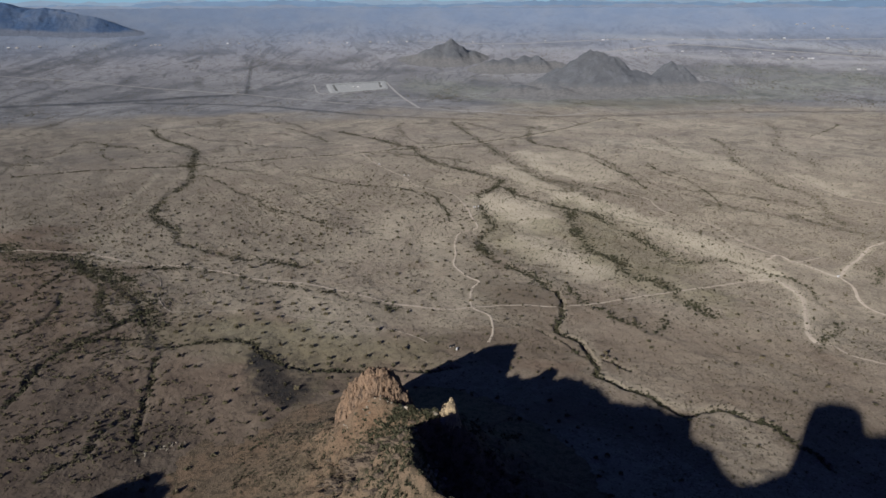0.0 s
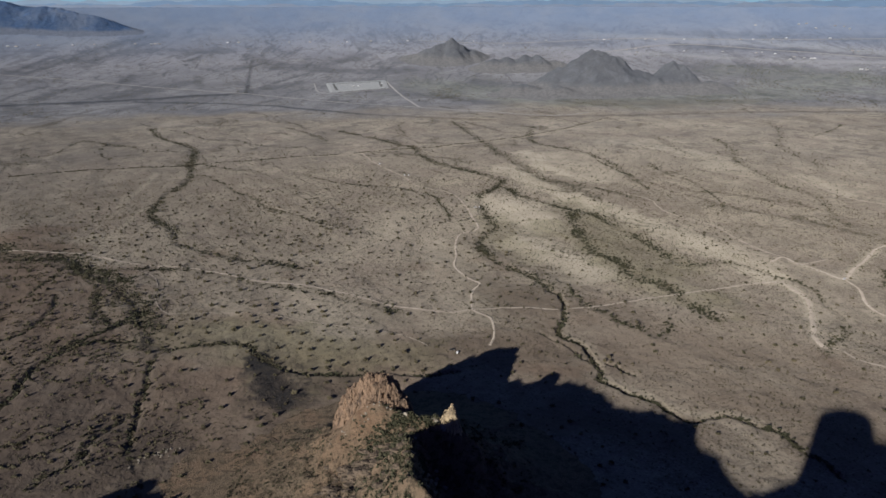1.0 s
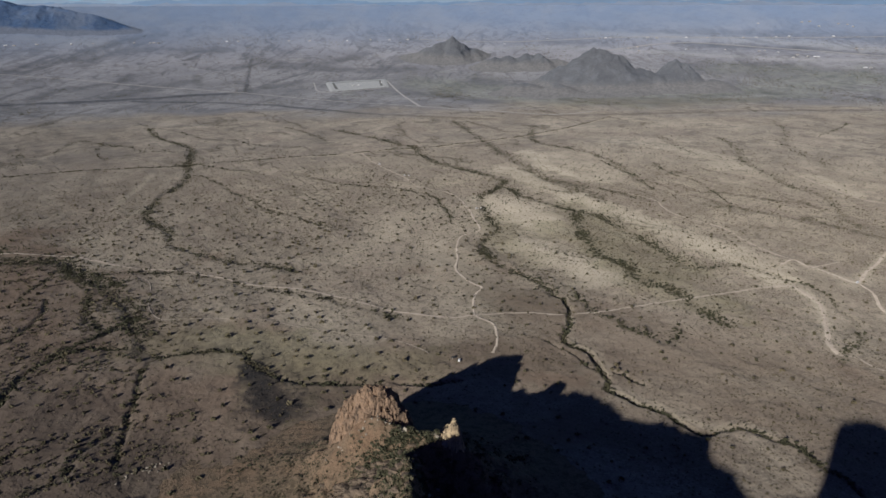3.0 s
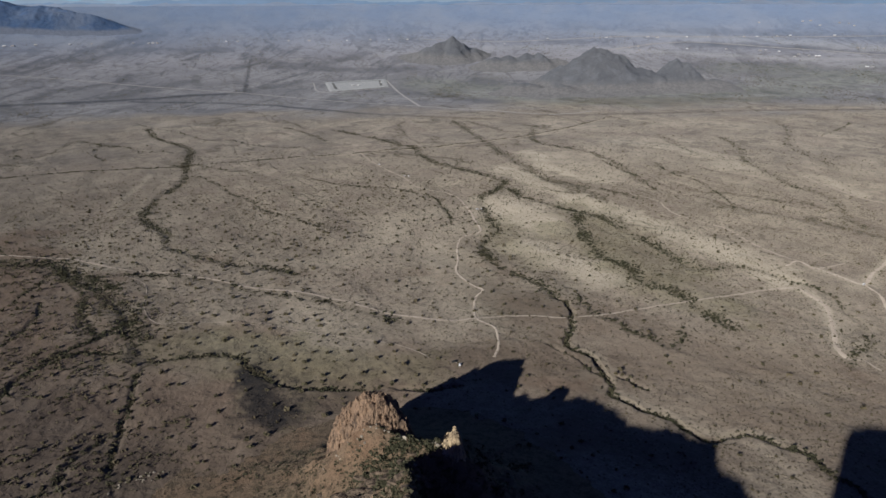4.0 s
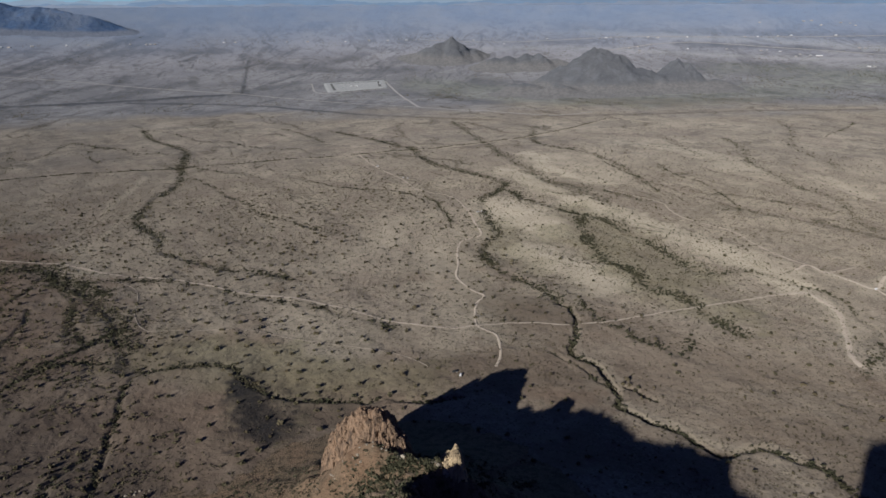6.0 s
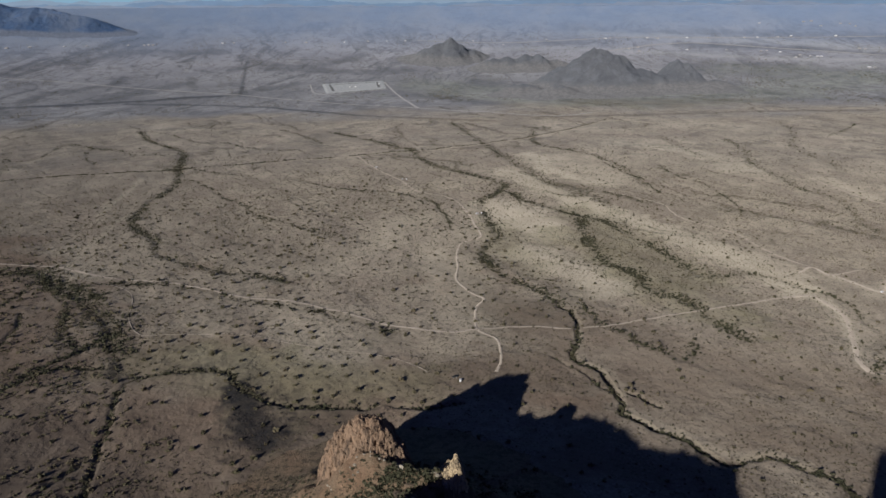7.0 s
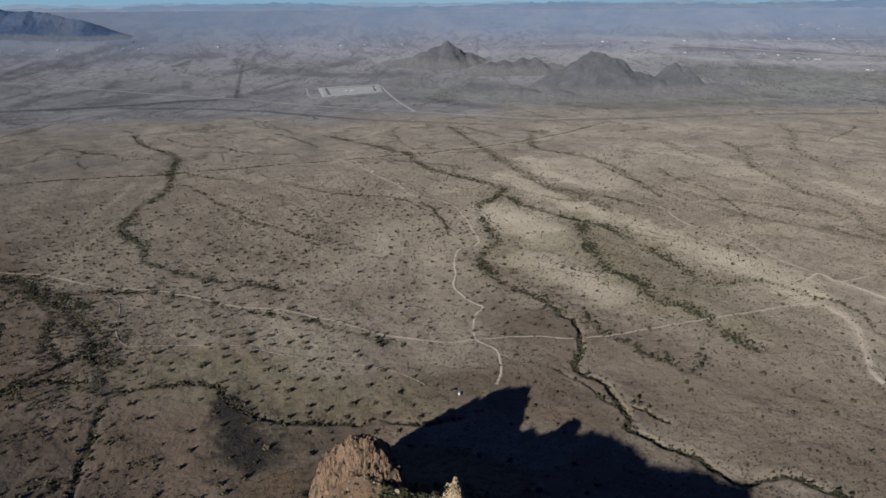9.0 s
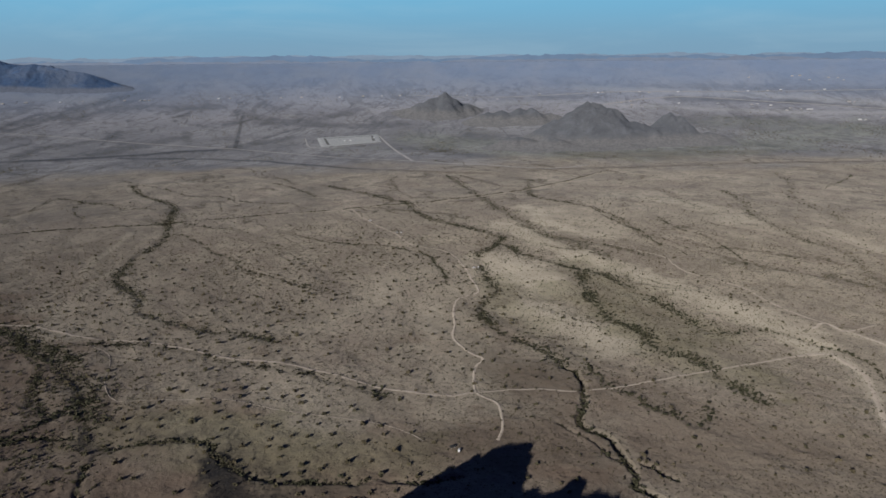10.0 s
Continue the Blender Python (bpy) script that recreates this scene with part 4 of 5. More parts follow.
columns("rock_tower", [(-77, 10), (-74, 20), (-71, 28), (-69.4, 35), (-67.5, 42), (-64, 46.5), (-60, 50), (-55, 54.5), (-51, 57), (-46, 58.5), (-41, 57.5), (-37.5, 54), (-35, 48), (-32, 43), (-28, 38), (-26, 30), (-22, 20)],
        431, (20, 26), 1.9, 2.7, 0.42, RED_ROCK, "weathered red-brown rock tower at the end of a ridge", "rock tower", 5, 0.7, 3.8, 0.48, 0.05)
columns("rock_spire", [(-9, 37), (-7, 40), (-5, 42), (-3, 43.2), (-1, 44), (0.8, 45.4), (2.4, 46.6), (3.6, 48), (4.8, 50), (5.6, 52.0), (6.3, 50.4), (6.9, 47.5), (8.0, 45), (8.8, 42), (10, 37)],
        399, (3.4, 18), 3.4, 0.9, 0.22, GOLD_ROCK, "pale golden rock spire lit by the low sun", "rock spire", 9, 0.5, 6.0, 0.4, 0.05)


def boulder_mesh(seed):
    bm = bmesh.new()
    bmesh.ops.create_icosphere(bm, subdivisions=2, radius=1)
    for v in bm.verts:
        k = 1 + 0.5 * noise.noise(v.co * 1.3 + Vector((seed * 7, 0, 0))) + 0.2 * noise.noise(v.co * 3.1 + Vector((0, seed * 5, 0)))
        v.co = Vector((v.co.x * k * 1.2, v.co.y * k, v.co.z * k * 0.8 + 0.35))
    me = bpy.data.meshes.new("boulder")
    bm.to_mesh(me), bm.free()
    me.materials.append(GREY_ROCK)
    return me


def build_boulders():
    shapes = [boulder_mesh(s) for s in range(5)]
    rng = np.random.default_rng(8)
    for i in range(150):
        t = rng.random()
        if i < 76:
            x, y = -33 + 36 * t + rng.normal(0, 2.2), 415 - 17 * t + rng.normal(0, 3.0)
        elif i < 102:
            x, y = -16 + 16 * rng.random() + rng.normal(0, 4), 390 - 62 * t
        else:
            x, y = -72 + 42 * t + rng.normal(0, 4), 417 - rng.random() * 7
        s = rng.uniform(0.6, 1.7) * (1.2 if i < 76 else 1 if i < 102 else 0.6)
        if i >= 118:
            x, y, s = -197 - 24 * t + rng.normal(0, 3), 450 - 18 * t + rng.normal(0, 3.5), rng.uniform(0.35, 0.9)
        ob = new("boulder", shapes[i % 5])
        z = float(max(ridge_height(np.array(x), np.array(y)), height(np.array(x), np.array(y))))
        ob.matrix_world = pose(x, y, z - 0.25 * s, 0, 0, rng.uniform(0, 360)) @ Matrix.Diagonal((s, s, s, 1))
        if i < 118:
            tagged(ob, "pale weathered boulder on the rocky ridge", "boulder", "boulders on the ridge")
        else:
            tagged(ob, "pale boulder on the bank of a dry gully", "boulder", "boulders by the gully")


build_boulders()


def build_outcrops():
    """Broken brown ledges on the slope below the tower."""
    shapes = []
    for s in range(4):
        me = boulder_mesh(s + 20)
        me.name = "rock_outcrop"
        me.materials.clear()
        me.materials.append(BROWN_ROCK)
        shapes.append(me)
    rng = np.random.default_rng(18)
    for i in range(175):
        x, y = (rng.normal(-42, 14), rng.normal(388, 5)) if i < 55 else (rng.uniform(-80, -17), rng.uniform(300, 402))
        ob = new("rock_outcrop", shapes[i % 4])
        s = rng.uniform(0.8, 2.4)
        # A row of ledges whose dark rock colour stands in for shade.
        if i >= 150:
            t = (i - 150) / 24
            x, y, s = -65 + 24 * t + rng.normal(0, 1.2), 393 - 30 * t + rng.normal(0, 1.2), rng.uniform(1.5, 2.8)
        ob.matrix_world = pose(x, y, float(ridge_height(np.array(x), np.array(y))) - 0.45 * s, 0, 0, rng.uniform(-25, 25)) @ Matrix.Diagonal((s * rng.uniform(1.0, 2.0), s, s * 0.9, 1))
        tagged(ob, "dark brown rock ledge breaking through the slope", "rock", "ledges below the tower")


build_outcrops()


# ---- hills and ranges beyond the plain ----
def hill(name, cx, cy, half, peaks, material, label, grain, rough=0.024, n=230, drop=13.0, skirt=60.0, power=10, warp=0.15):
    """A hill group: peaks of (x, y, top, reach across, reach along) over the land."""
    xs, ys = np.linspace(cx - half[0], cx + half[0], n), np.linspace(cy - half[1], cy + half[1], n)
    X, Y = np.meshgrid(xs, ys, indexing="ij")
    base = land(X, Y)
    wx, wy = X + grain * warp * fbm(X / grain, Y / grain, 81, 4), Y + grain * warp * fbm(X / grain, Y / grain, 91, 4)
    H = np.zeros(X.shape)
    for x, y, top, a, b in peaks:
        d = np.hypot((wx - x) / a, (wy - y) / b)
        H = H + ((top + drop - land(np.float64(x), np.float64(y))) * np.exp(-d ** 1.6)).clip(0) ** power
    H = H ** (1 / power)
    H = H * (1 + rough * 2.2 * fbm(X / grain, Y / grain, 17, 5, 0.6)) + rough * H * ridged(X / grain * 3, Y / grain * 3, 19, 5)
    edge = np.maximum(np.abs(X - cx) / half[0], np.abs(Y - cy) / half[1])
    Z = base - drop + H * smooth(1.0, 0.75, edge)
    me = mesh(name, np.stack([X, Y, Z], -1).reshape(-1, 3), sheet(n, n), material, True)
    foot = smooth(skirt, 0, Z - base)
    me.attributes.new("foot", "FLOAT", "POINT").data.foreach_set("value", np.ascontiguousarray(foot, np.float32).ravel())
    return tagged(new(name, me), label, "hill")


hill("desert_hill", 680, 2960, (620, 460), [
    (622, 3000, 101, 165, 160), (665, 2990, 90, 130, 150), (725, 2990, 72, 100, 120), (560, 2980, 66, 110, 120), (480, 2980, 40, 110, 110), (800, 2960, 36, 110, 110), (690, 2890, 24, 260, 100),
    (900, 2880, -6, 130, 90), (1010, 2800, -18, 90, 70), (719, 2740, -36, 110, 60), (440, 2800, -14, 130, 80), (320, 2860, -14, 120, 80), (560, 2720, -42, 120, 60)], HILL,
    "dark olive-grey stony hill on the plain", 90)
hill("desert_hill", 985, 2900, (360, 320), [(938, 2950, 66, 80, 120), (990, 2940, 46, 75, 110), (1065, 2850, -2, 90, 90), (1110, 2760, -34, 100, 60), (870, 2900, 10, 90, 110)], HILL, "low grey hill beside the larger hill", 70)
hill("desert_hill", 20, 3800, (460, 280), [(43, 3800, 119, 88, 110), (-22, 3795, 90, 90, 110), (-85, 3790, 64, 90, 100), (-155, 3800, 36, 90, 90), (95, 3800, 84, 60, 90), (160, 3810, 54, 70, 90)], HILL,
     "dark conical hill in the middle distance", 80)
hill("desert_hill", 400, 3560, (360, 190), [(247, 3560, 34, 90, 90), (320, 3560, 40, 90, 90), (400, 3560, 46, 90, 90), (466, 3560, 46, 80, 90), (551, 3560, 22, 80, 70)], HILL, "long low dark hill beyond the plain", 70)
CREST_LINE = [(-2640, 3980, 345), (-2508, 3988, 323), (-2438, 3996, 314), (-2383, 4002, 302), (-2328, 4008, 290), (-2273, 4014, 278), (-2223, 4019, 280), (-2171, 4025, 278), (-2113, 4032, 275), (-2070, 4036, 268),
              (-2028, 4041, 256), (-1986, 4046, 244), (-1947, 4050, 245), (-1912, 4054, 243), (-1871, 4058, 224), (-1829, 4063, 206), (-1787, 4067, 186), (-1744, 4072, 168), (-1704, 4077, 153)]
SPURS = [(-2560, 3890, 262, 130, 120), (-2440, 3900, 250, 110, 110), (-2250, 3940, 214, 120, 70), (-2080, 3975, 196, 100, 60)]
fine_line = np.array([[np.interp(t, range(len(CREST_LINE)), v) for v in zip(*CREST_LINE)] for t in np.arange(0, len(CREST_LINE) - 0.9, 0.25)])
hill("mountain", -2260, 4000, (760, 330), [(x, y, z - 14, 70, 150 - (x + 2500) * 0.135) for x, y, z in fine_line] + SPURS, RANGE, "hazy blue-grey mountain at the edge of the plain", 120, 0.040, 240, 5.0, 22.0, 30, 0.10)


def build_backdrop():
    """Glowing sheets: far ranges with haze in their colour, and the low sky above."""
    az = np.radians(np.arange(-50, 50.01, 0.06))
    deg = np.degrees(az)
    flat = deg * 0
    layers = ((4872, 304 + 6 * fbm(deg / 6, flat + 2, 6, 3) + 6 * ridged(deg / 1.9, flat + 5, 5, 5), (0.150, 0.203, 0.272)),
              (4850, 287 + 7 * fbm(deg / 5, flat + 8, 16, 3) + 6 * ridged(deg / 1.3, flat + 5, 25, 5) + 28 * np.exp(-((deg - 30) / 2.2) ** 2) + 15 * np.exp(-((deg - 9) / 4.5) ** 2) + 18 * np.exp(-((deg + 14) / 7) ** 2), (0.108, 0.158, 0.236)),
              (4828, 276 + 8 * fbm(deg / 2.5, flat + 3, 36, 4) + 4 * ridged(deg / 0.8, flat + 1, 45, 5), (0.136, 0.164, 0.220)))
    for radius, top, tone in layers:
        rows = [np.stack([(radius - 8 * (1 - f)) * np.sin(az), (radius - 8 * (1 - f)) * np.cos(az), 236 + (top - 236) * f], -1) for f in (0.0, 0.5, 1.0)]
        kmat = Mat("glowing far range", 1.0, 0.0)
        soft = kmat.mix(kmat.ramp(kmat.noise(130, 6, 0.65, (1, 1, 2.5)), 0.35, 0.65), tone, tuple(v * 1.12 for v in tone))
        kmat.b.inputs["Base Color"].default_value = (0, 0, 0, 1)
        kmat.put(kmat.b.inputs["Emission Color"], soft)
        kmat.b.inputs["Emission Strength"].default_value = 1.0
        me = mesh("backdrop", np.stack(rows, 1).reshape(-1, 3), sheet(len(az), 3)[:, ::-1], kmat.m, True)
        tagged(new("backdrop", me), "glowing backdrop of faint blue mountain ranges on the horizon", "mountains", kind="structure")
    az = np.radians(np.arange(-55, 55.1, 1.0))
    zs = np.array([180, 300, 500, 800, 1300, 1900])
    A, Z = np.meshgrid(az, zs, indexing="ij")
    kmat = Mat("low sky", 1.0, 0.0)
    up = kmat.t.nodes.new("ShaderNodeSeparateXYZ")
    kmat.put(up.inputs[0], kmat.pos)
    blue = kmat.mix(kmat.ramp(up.outputs[2], 290, 720), SKY_LOW, SKY_HIGH)
    streak = kmat.math("MULTIPLY", kmat.ramp(kmat.noise(1400, 5, 0.6, (1, 1, 6), 0.6), 0.46, 0.74), 0.15)
    blue = kmat.mix(streak, blue, SKY_CLOUD)
    kmat.b.inputs["Base Color"].default_value = (0, 0, 0, 1)
    kmat.put(kmat.b.inputs["Emission Color"], blue)
    kmat.b.inputs["Emission Strength"].default_value = 1.0
    me = mesh("backdrop", np.stack([4890 * np.sin(A), 4890 * np.cos(A), Z], -1).reshape(-1, 3), sheet(len(az), len(zs))[:, ::-1], kmat.m, True)
    tagged(new("backdrop", me), "pale blue sky with thin cloud streaks", "sky", kind="structure")


SKY_LOW, SKY_HIGH, SKY_CLOUD = (0.150, 0.262, 0.362), (0.130, 0.335, 0.495), (0.32, 0.44, 0.51)
build_backdrop()


# ---- the gravel pad and the buildings of the valley ----
def build_pad():
    a, b, c, d = [np.array(p, float) for p in ((-537, 3223), (-260, 3302), (-231, 3111), (-481, 2990))]
    n = 24
    u, v = np.meshgrid(np.linspace(0, 1, n), np.linspace(0, 1, n), indexing="ij")
    P = ((a * (1 - u[..., None]) + b * u[..., None]) * (1 - v[..., None]) + (d * (1 - u[..., None]) + c * u[..., None]) * v[..., None])
    edge = np.minimum(np.minimum(u, 1 - u), np.minimum(v, 1 - v))
    Z = height(P[..., 0], P[..., 1]) + 2.4 + 1.6 * np.exp(-((edge - 0.06) / 0.03) ** 2) - 6 * (edge < 0.01)
    pad = new("gravel_pad", mesh("gravel_pad", np.dstack([P, Z]).reshape(-1, 3), sheet(n, n)[:, ::-1], GRAVEL, True))
    tagged(pad, "pale rectangular gravel pad with low banks", "gravel pad", kind="structure")
    # Thin dark strips laid on the pad along three of its sides.
    for (s0, t0), (s1, t1) in (((0.13, 0.15), (0.87, 0.15)), ((0.87, 0.15), (0.86, 0.84)), ((0.13, 0.15), (0.14, 0.86))):
        line = [(a * (1 - u) + b * u) * (1 - v) + (d * (1 - u) + c * u) * v for u, v in ((s0 + (s1 - s0) * q, t0 + (t1 - t0) * q) for q in np.linspace(0, 1, 12))]
        road("dark_strip", 9 if s0 == s1 or t0 != t1 else 5, line, 2.6)
    for k, (s, t, turn) in enumerate(((0.50, 0.62, 10), (0.42, 0.58, 35), (0.88, 0.5, 80))):
        p = (a * (1 - s) + b * s) * (1 - t) + (d * (1 - s) + c * s) * t
        base = new("storage_shed")
        base.matrix_world = pose(p[0], p[1], float(height(np.array(p[0]), np.array(p[1]))) + 2.3, 0, 0, turn) @ Matrix.Diagonal((0.6, 0.6, 0.6, 1))
        part("wall", box(16, 9, 5, (0, 0, 0), 0.1), STUCCO, base)
        part("roof", box(17, 10, 2.2, (0, 0, 5), 0, 0.35), TIN, base, "light grey metal roof")
        tagged(base, "white metal storage shed on the gravel pad", "shed", "sheds on the pad")


build_pad()


def build_power_pole():
    """A two-legged timber frame that carries a line over the embankment."""
    x, y = -1500.0, 2604.0
    base = new("power_pole")
    base.matrix_world = pose(x, y, float(height(np.array(x), np.array(y))) - 0.5, 0, 0, 25)
    for s in (-4.0, 4.0):
        part("pole", box(0.6, 0.6, 17, (s, 0, 0), 0.05, 0.6), BARK, base)
    part("crossarm", box(13, 0.5, 0.6, (0, 0, 14), 0.05), BARK, base, "long timber crossarm")
    tagged(base, "grey two-legged timber power pole by the embankment", "power pole")


build_power_pole()


def house(roof_material):
    base = new("house")
    part("wall", box(14, 9, 3.4, (0, 0, -0.8), 0.05), STUCCO, base)
    bm = bmesh.new()
    pts = [bm.verts.new(p) for p in ((-7.6, -5.2, 2.6), (7.6, -5.2, 2.6), (7.6, 5.2, 2.6), (-7.6, 5.2, 2.6), (-7.2, 0, 5.0), (7.2, 0, 5.0))]
    for f in ((0, 1, 5, 4), (2, 3, 4, 5), (0, 4, 3), (1, 2, 5), (3, 2, 1, 0)):
        bm.faces.new([pts[i] for i in f])
    part("roof", bm, roof_material, base, "low-pitched gable roof")
    for x in (-4, 3.5):
        part("window", box(1.8, 0.12, 1.2, (x, -4.56, 0.6)), GLASS, base)
    part("door", box(1.0, 0.12, 2.1, (0, -4.56, -0.5)), BROWN, base)
    return tagged(base, "small white house far across the desert valley", "house", "scattered valley houses")


def build_houses():
    west = [(-2169, 3612), (-2135, 3627), (-2052, 3683), (-1913, 3750), (-1823, 3794), (-1640, 3867), (-1565, 3890), (-1546, 3896), (-1524, 3903), (-1192, 4019), (-1133, 4032),
            (-865, 4090), (-753, 4105), (-545, 4127), (-415, 4158), (-309, 4163), (-205, 4165), (175, 4155), (339, 4061), (586, 4134)]
    east = [(905, 4088), (931, 4093), (1125, 4046), (1172, 4022), (1321, 3990), (1425, 3957), (1595, 3898), (1652, 3876), (1746, 3851), (1808, 3837), (1994, 3753), (978, 3856),
            (1029, 3869), (1018, 3797), (1251, 3759), (1430, 3703), (1566, 3618), (1595, 3620), (1637, 3566)]
    south = [(1657, 3444), (1693, 3481), (1724, 3443), (1746, 3422), (1759, 3416), (1978, 3497), (1994, 3477), (1828, 3140), (1848, 3132), (1926, 3139), (1966, 4051), (2005, 4044),
             (2013, 3951), (2113, 3947), (2147, 3919), (2153, 3871), (1757, 4119)]
    kinds = [house(TIN), house(BROWN), house(STUCCO)]
    rng = np.random.default_rng(4)
    for i, (x, y) in enumerate(west + east + south):
        m = pose(x, y, float(height(np.array(x), np.array(y))) + 0.9, 0, 0, rng.uniform(-40, 40))
        if i < 3:
            kinds[i].matrix_world = m
        else:
            copy_thing(kinds[rng.integers(0, 3)], m).scale = [rng.uniform(0.6, 0.95)] * 3


build_houses()


def car(paint, label):
    base = new("parked_car")
    part("body", box(4.9, 1.95, 0.75, (0, 0, 0.45), 0.12), paint, base)
    cabin = part("cabin", box(2.9, 1.75, 0.72, (-0.35, 0, 1.2), 0.10, 0.82), paint, base)
    part("side_window", box(2.4, 1.66, 0.42, (-0.35, 0, 1.32), 0.03, 0.97), GLASS, cabin, "dark tinted window")
    part("windscreen", box(0.5, 1.45, 0.5, (0.98, 0, 1.25), 0.03, 0.9), GLASS, cabin, "dark windscreen")
    for x in (-1.5, 1.5):
        for y in (-0.88, 0.88):
            bm = bmesh.new()
            bmesh.ops.create_cone(bm, cap_ends=True, segments=20, radius1=0.38, radius2=0.38, depth=0.26, matrix=pose(x, y, 0.38, 90))
            wheel = part("wheel", bm, TYRE, base, "black tyre")
            bm = bmesh.new()
            bmesh.ops.create_cone(bm, cap_ends=True, segments=16, radius1=0.22, radius2=0.2, depth=0.3, matrix=pose(x, y, 0.38, 90))
            part("rim", bm, TIN, wheel, "light alloy rim")
    for y in (-0.7, 0.7):
        part("headlight", box(0.12, 0.35, 0.18, (2.42, y, 0.85), 0.02), TIN, base, "clear headlight")
    return tagged(base, label, "car")


def build_cars():
    first = car(BRIGHT, "white car parked on the dark desert ground")
    rng = np.random.default_rng(6)
    for i, (x, y, turn) in enumerate(((13, 594, 75), (53, 1127, 20), (-78, 1384, 60), (-139, 1506, 10), (469, 766, 40), (-70, 1380, 100), (60, 1131, 80))):
        m = pose(x, y, float(height(np.array(x), np.array(y))) + 0.08, 0, 0, turn)
        if i == 0:
            first.matrix_world = m
        else:
            tagged(copy_thing(first, m), "white vehicle standing beside a dirt track")
    dark = car(TYRE, "black car parked beside a white one")
    dark.matrix_world = pose(8, 600, float(height(np.array(8.0), np.array(600.0))) + 0.08, 0, 0, 20)


build_cars()


# ---- scrub and trees ----
def tuft(rng, n):
    """A clump of n leaf sprays: uneven triangles in a low dome, of unit radius."""
    c = rng.normal(size=(n, 3))
    c /= np.linalg.norm(c, axis=1)[:, None]
    c *= rng.uniform(0.35, 0.85, (n, 1))
    c[:, 2] = np.abs(c[:, 2]) * 0.95 + 0.12
    a, b = rng.normal(size=(n, 3)), rng.normal(size=(n, 3))
    a /= np.linalg.norm(a, axis=1)[:, None]
    b -= a * (a * b).sum(1)[:, None]
    b /= np.linalg.norm(b, axis=1)[:, None]
    s = rng.uniform(0.30, 0.55, (n, 1))
    tri = np.stack([c + a * s, c - a * s * 0.6 + b * s * 0.8, c - a * s * 0.5 - b * s * 0.85], 1)
    tri[..., 2] = np.maximum(tri[..., 2], -0.08)
    return tri


def scatter(name, places, sizes, tall, material, label, category, seed, n=16, z=None):
    """Many clumps in one mesh, standing on the ground."""
    rng = np.random.default_rng(seed)
    kinds = np.stack([tuft(rng, n) for _ in range(14)])
    x, y = places.T
    if z is None:
        z = height(x, y)
    k = rng.integers(0, len(kinds), len(x))
    a = rng.uniform(0, 2 * np.pi, len(x))
    t = kinds[k]
    ca, sa = np.cos(a)[:, None, None], np.sin(a)[:, None, None]
    stretch = rng.uniform(0.8, 1.25, len(x))[:, None, None]
    s = sizes[:, None, None]
    X = (t[..., 0] * ca - t[..., 1] * sa) * s * stretch + x[:, None, None]
    Y = (t[..., 0] * sa + t[..., 1] * ca) * s / stretch + y[:, None, None]
    Z = t[..., 2] * s * tall * rng.uniform(0.8, 1.25, len(x))[:, None, None] + z[:, None, None]
    verts = np.stack([X, Y, Z], -1).reshape(-1, 3)
    me = mesh(name, verts, np.arange(len(verts)).reshape(-1, 3), material)
    tagged(new(name, me), label, category, kind="stuff")


def sector(rng, n, r0, r1, wide=40):
    r, a = np.sqrt(rng.uniform(r0 ** 2, r1 ** 2, n)), np.radians(rng.uniform(-wide, wide, n))
    return np.column_stack([r * np.sin(a), r * np.cos(a)])


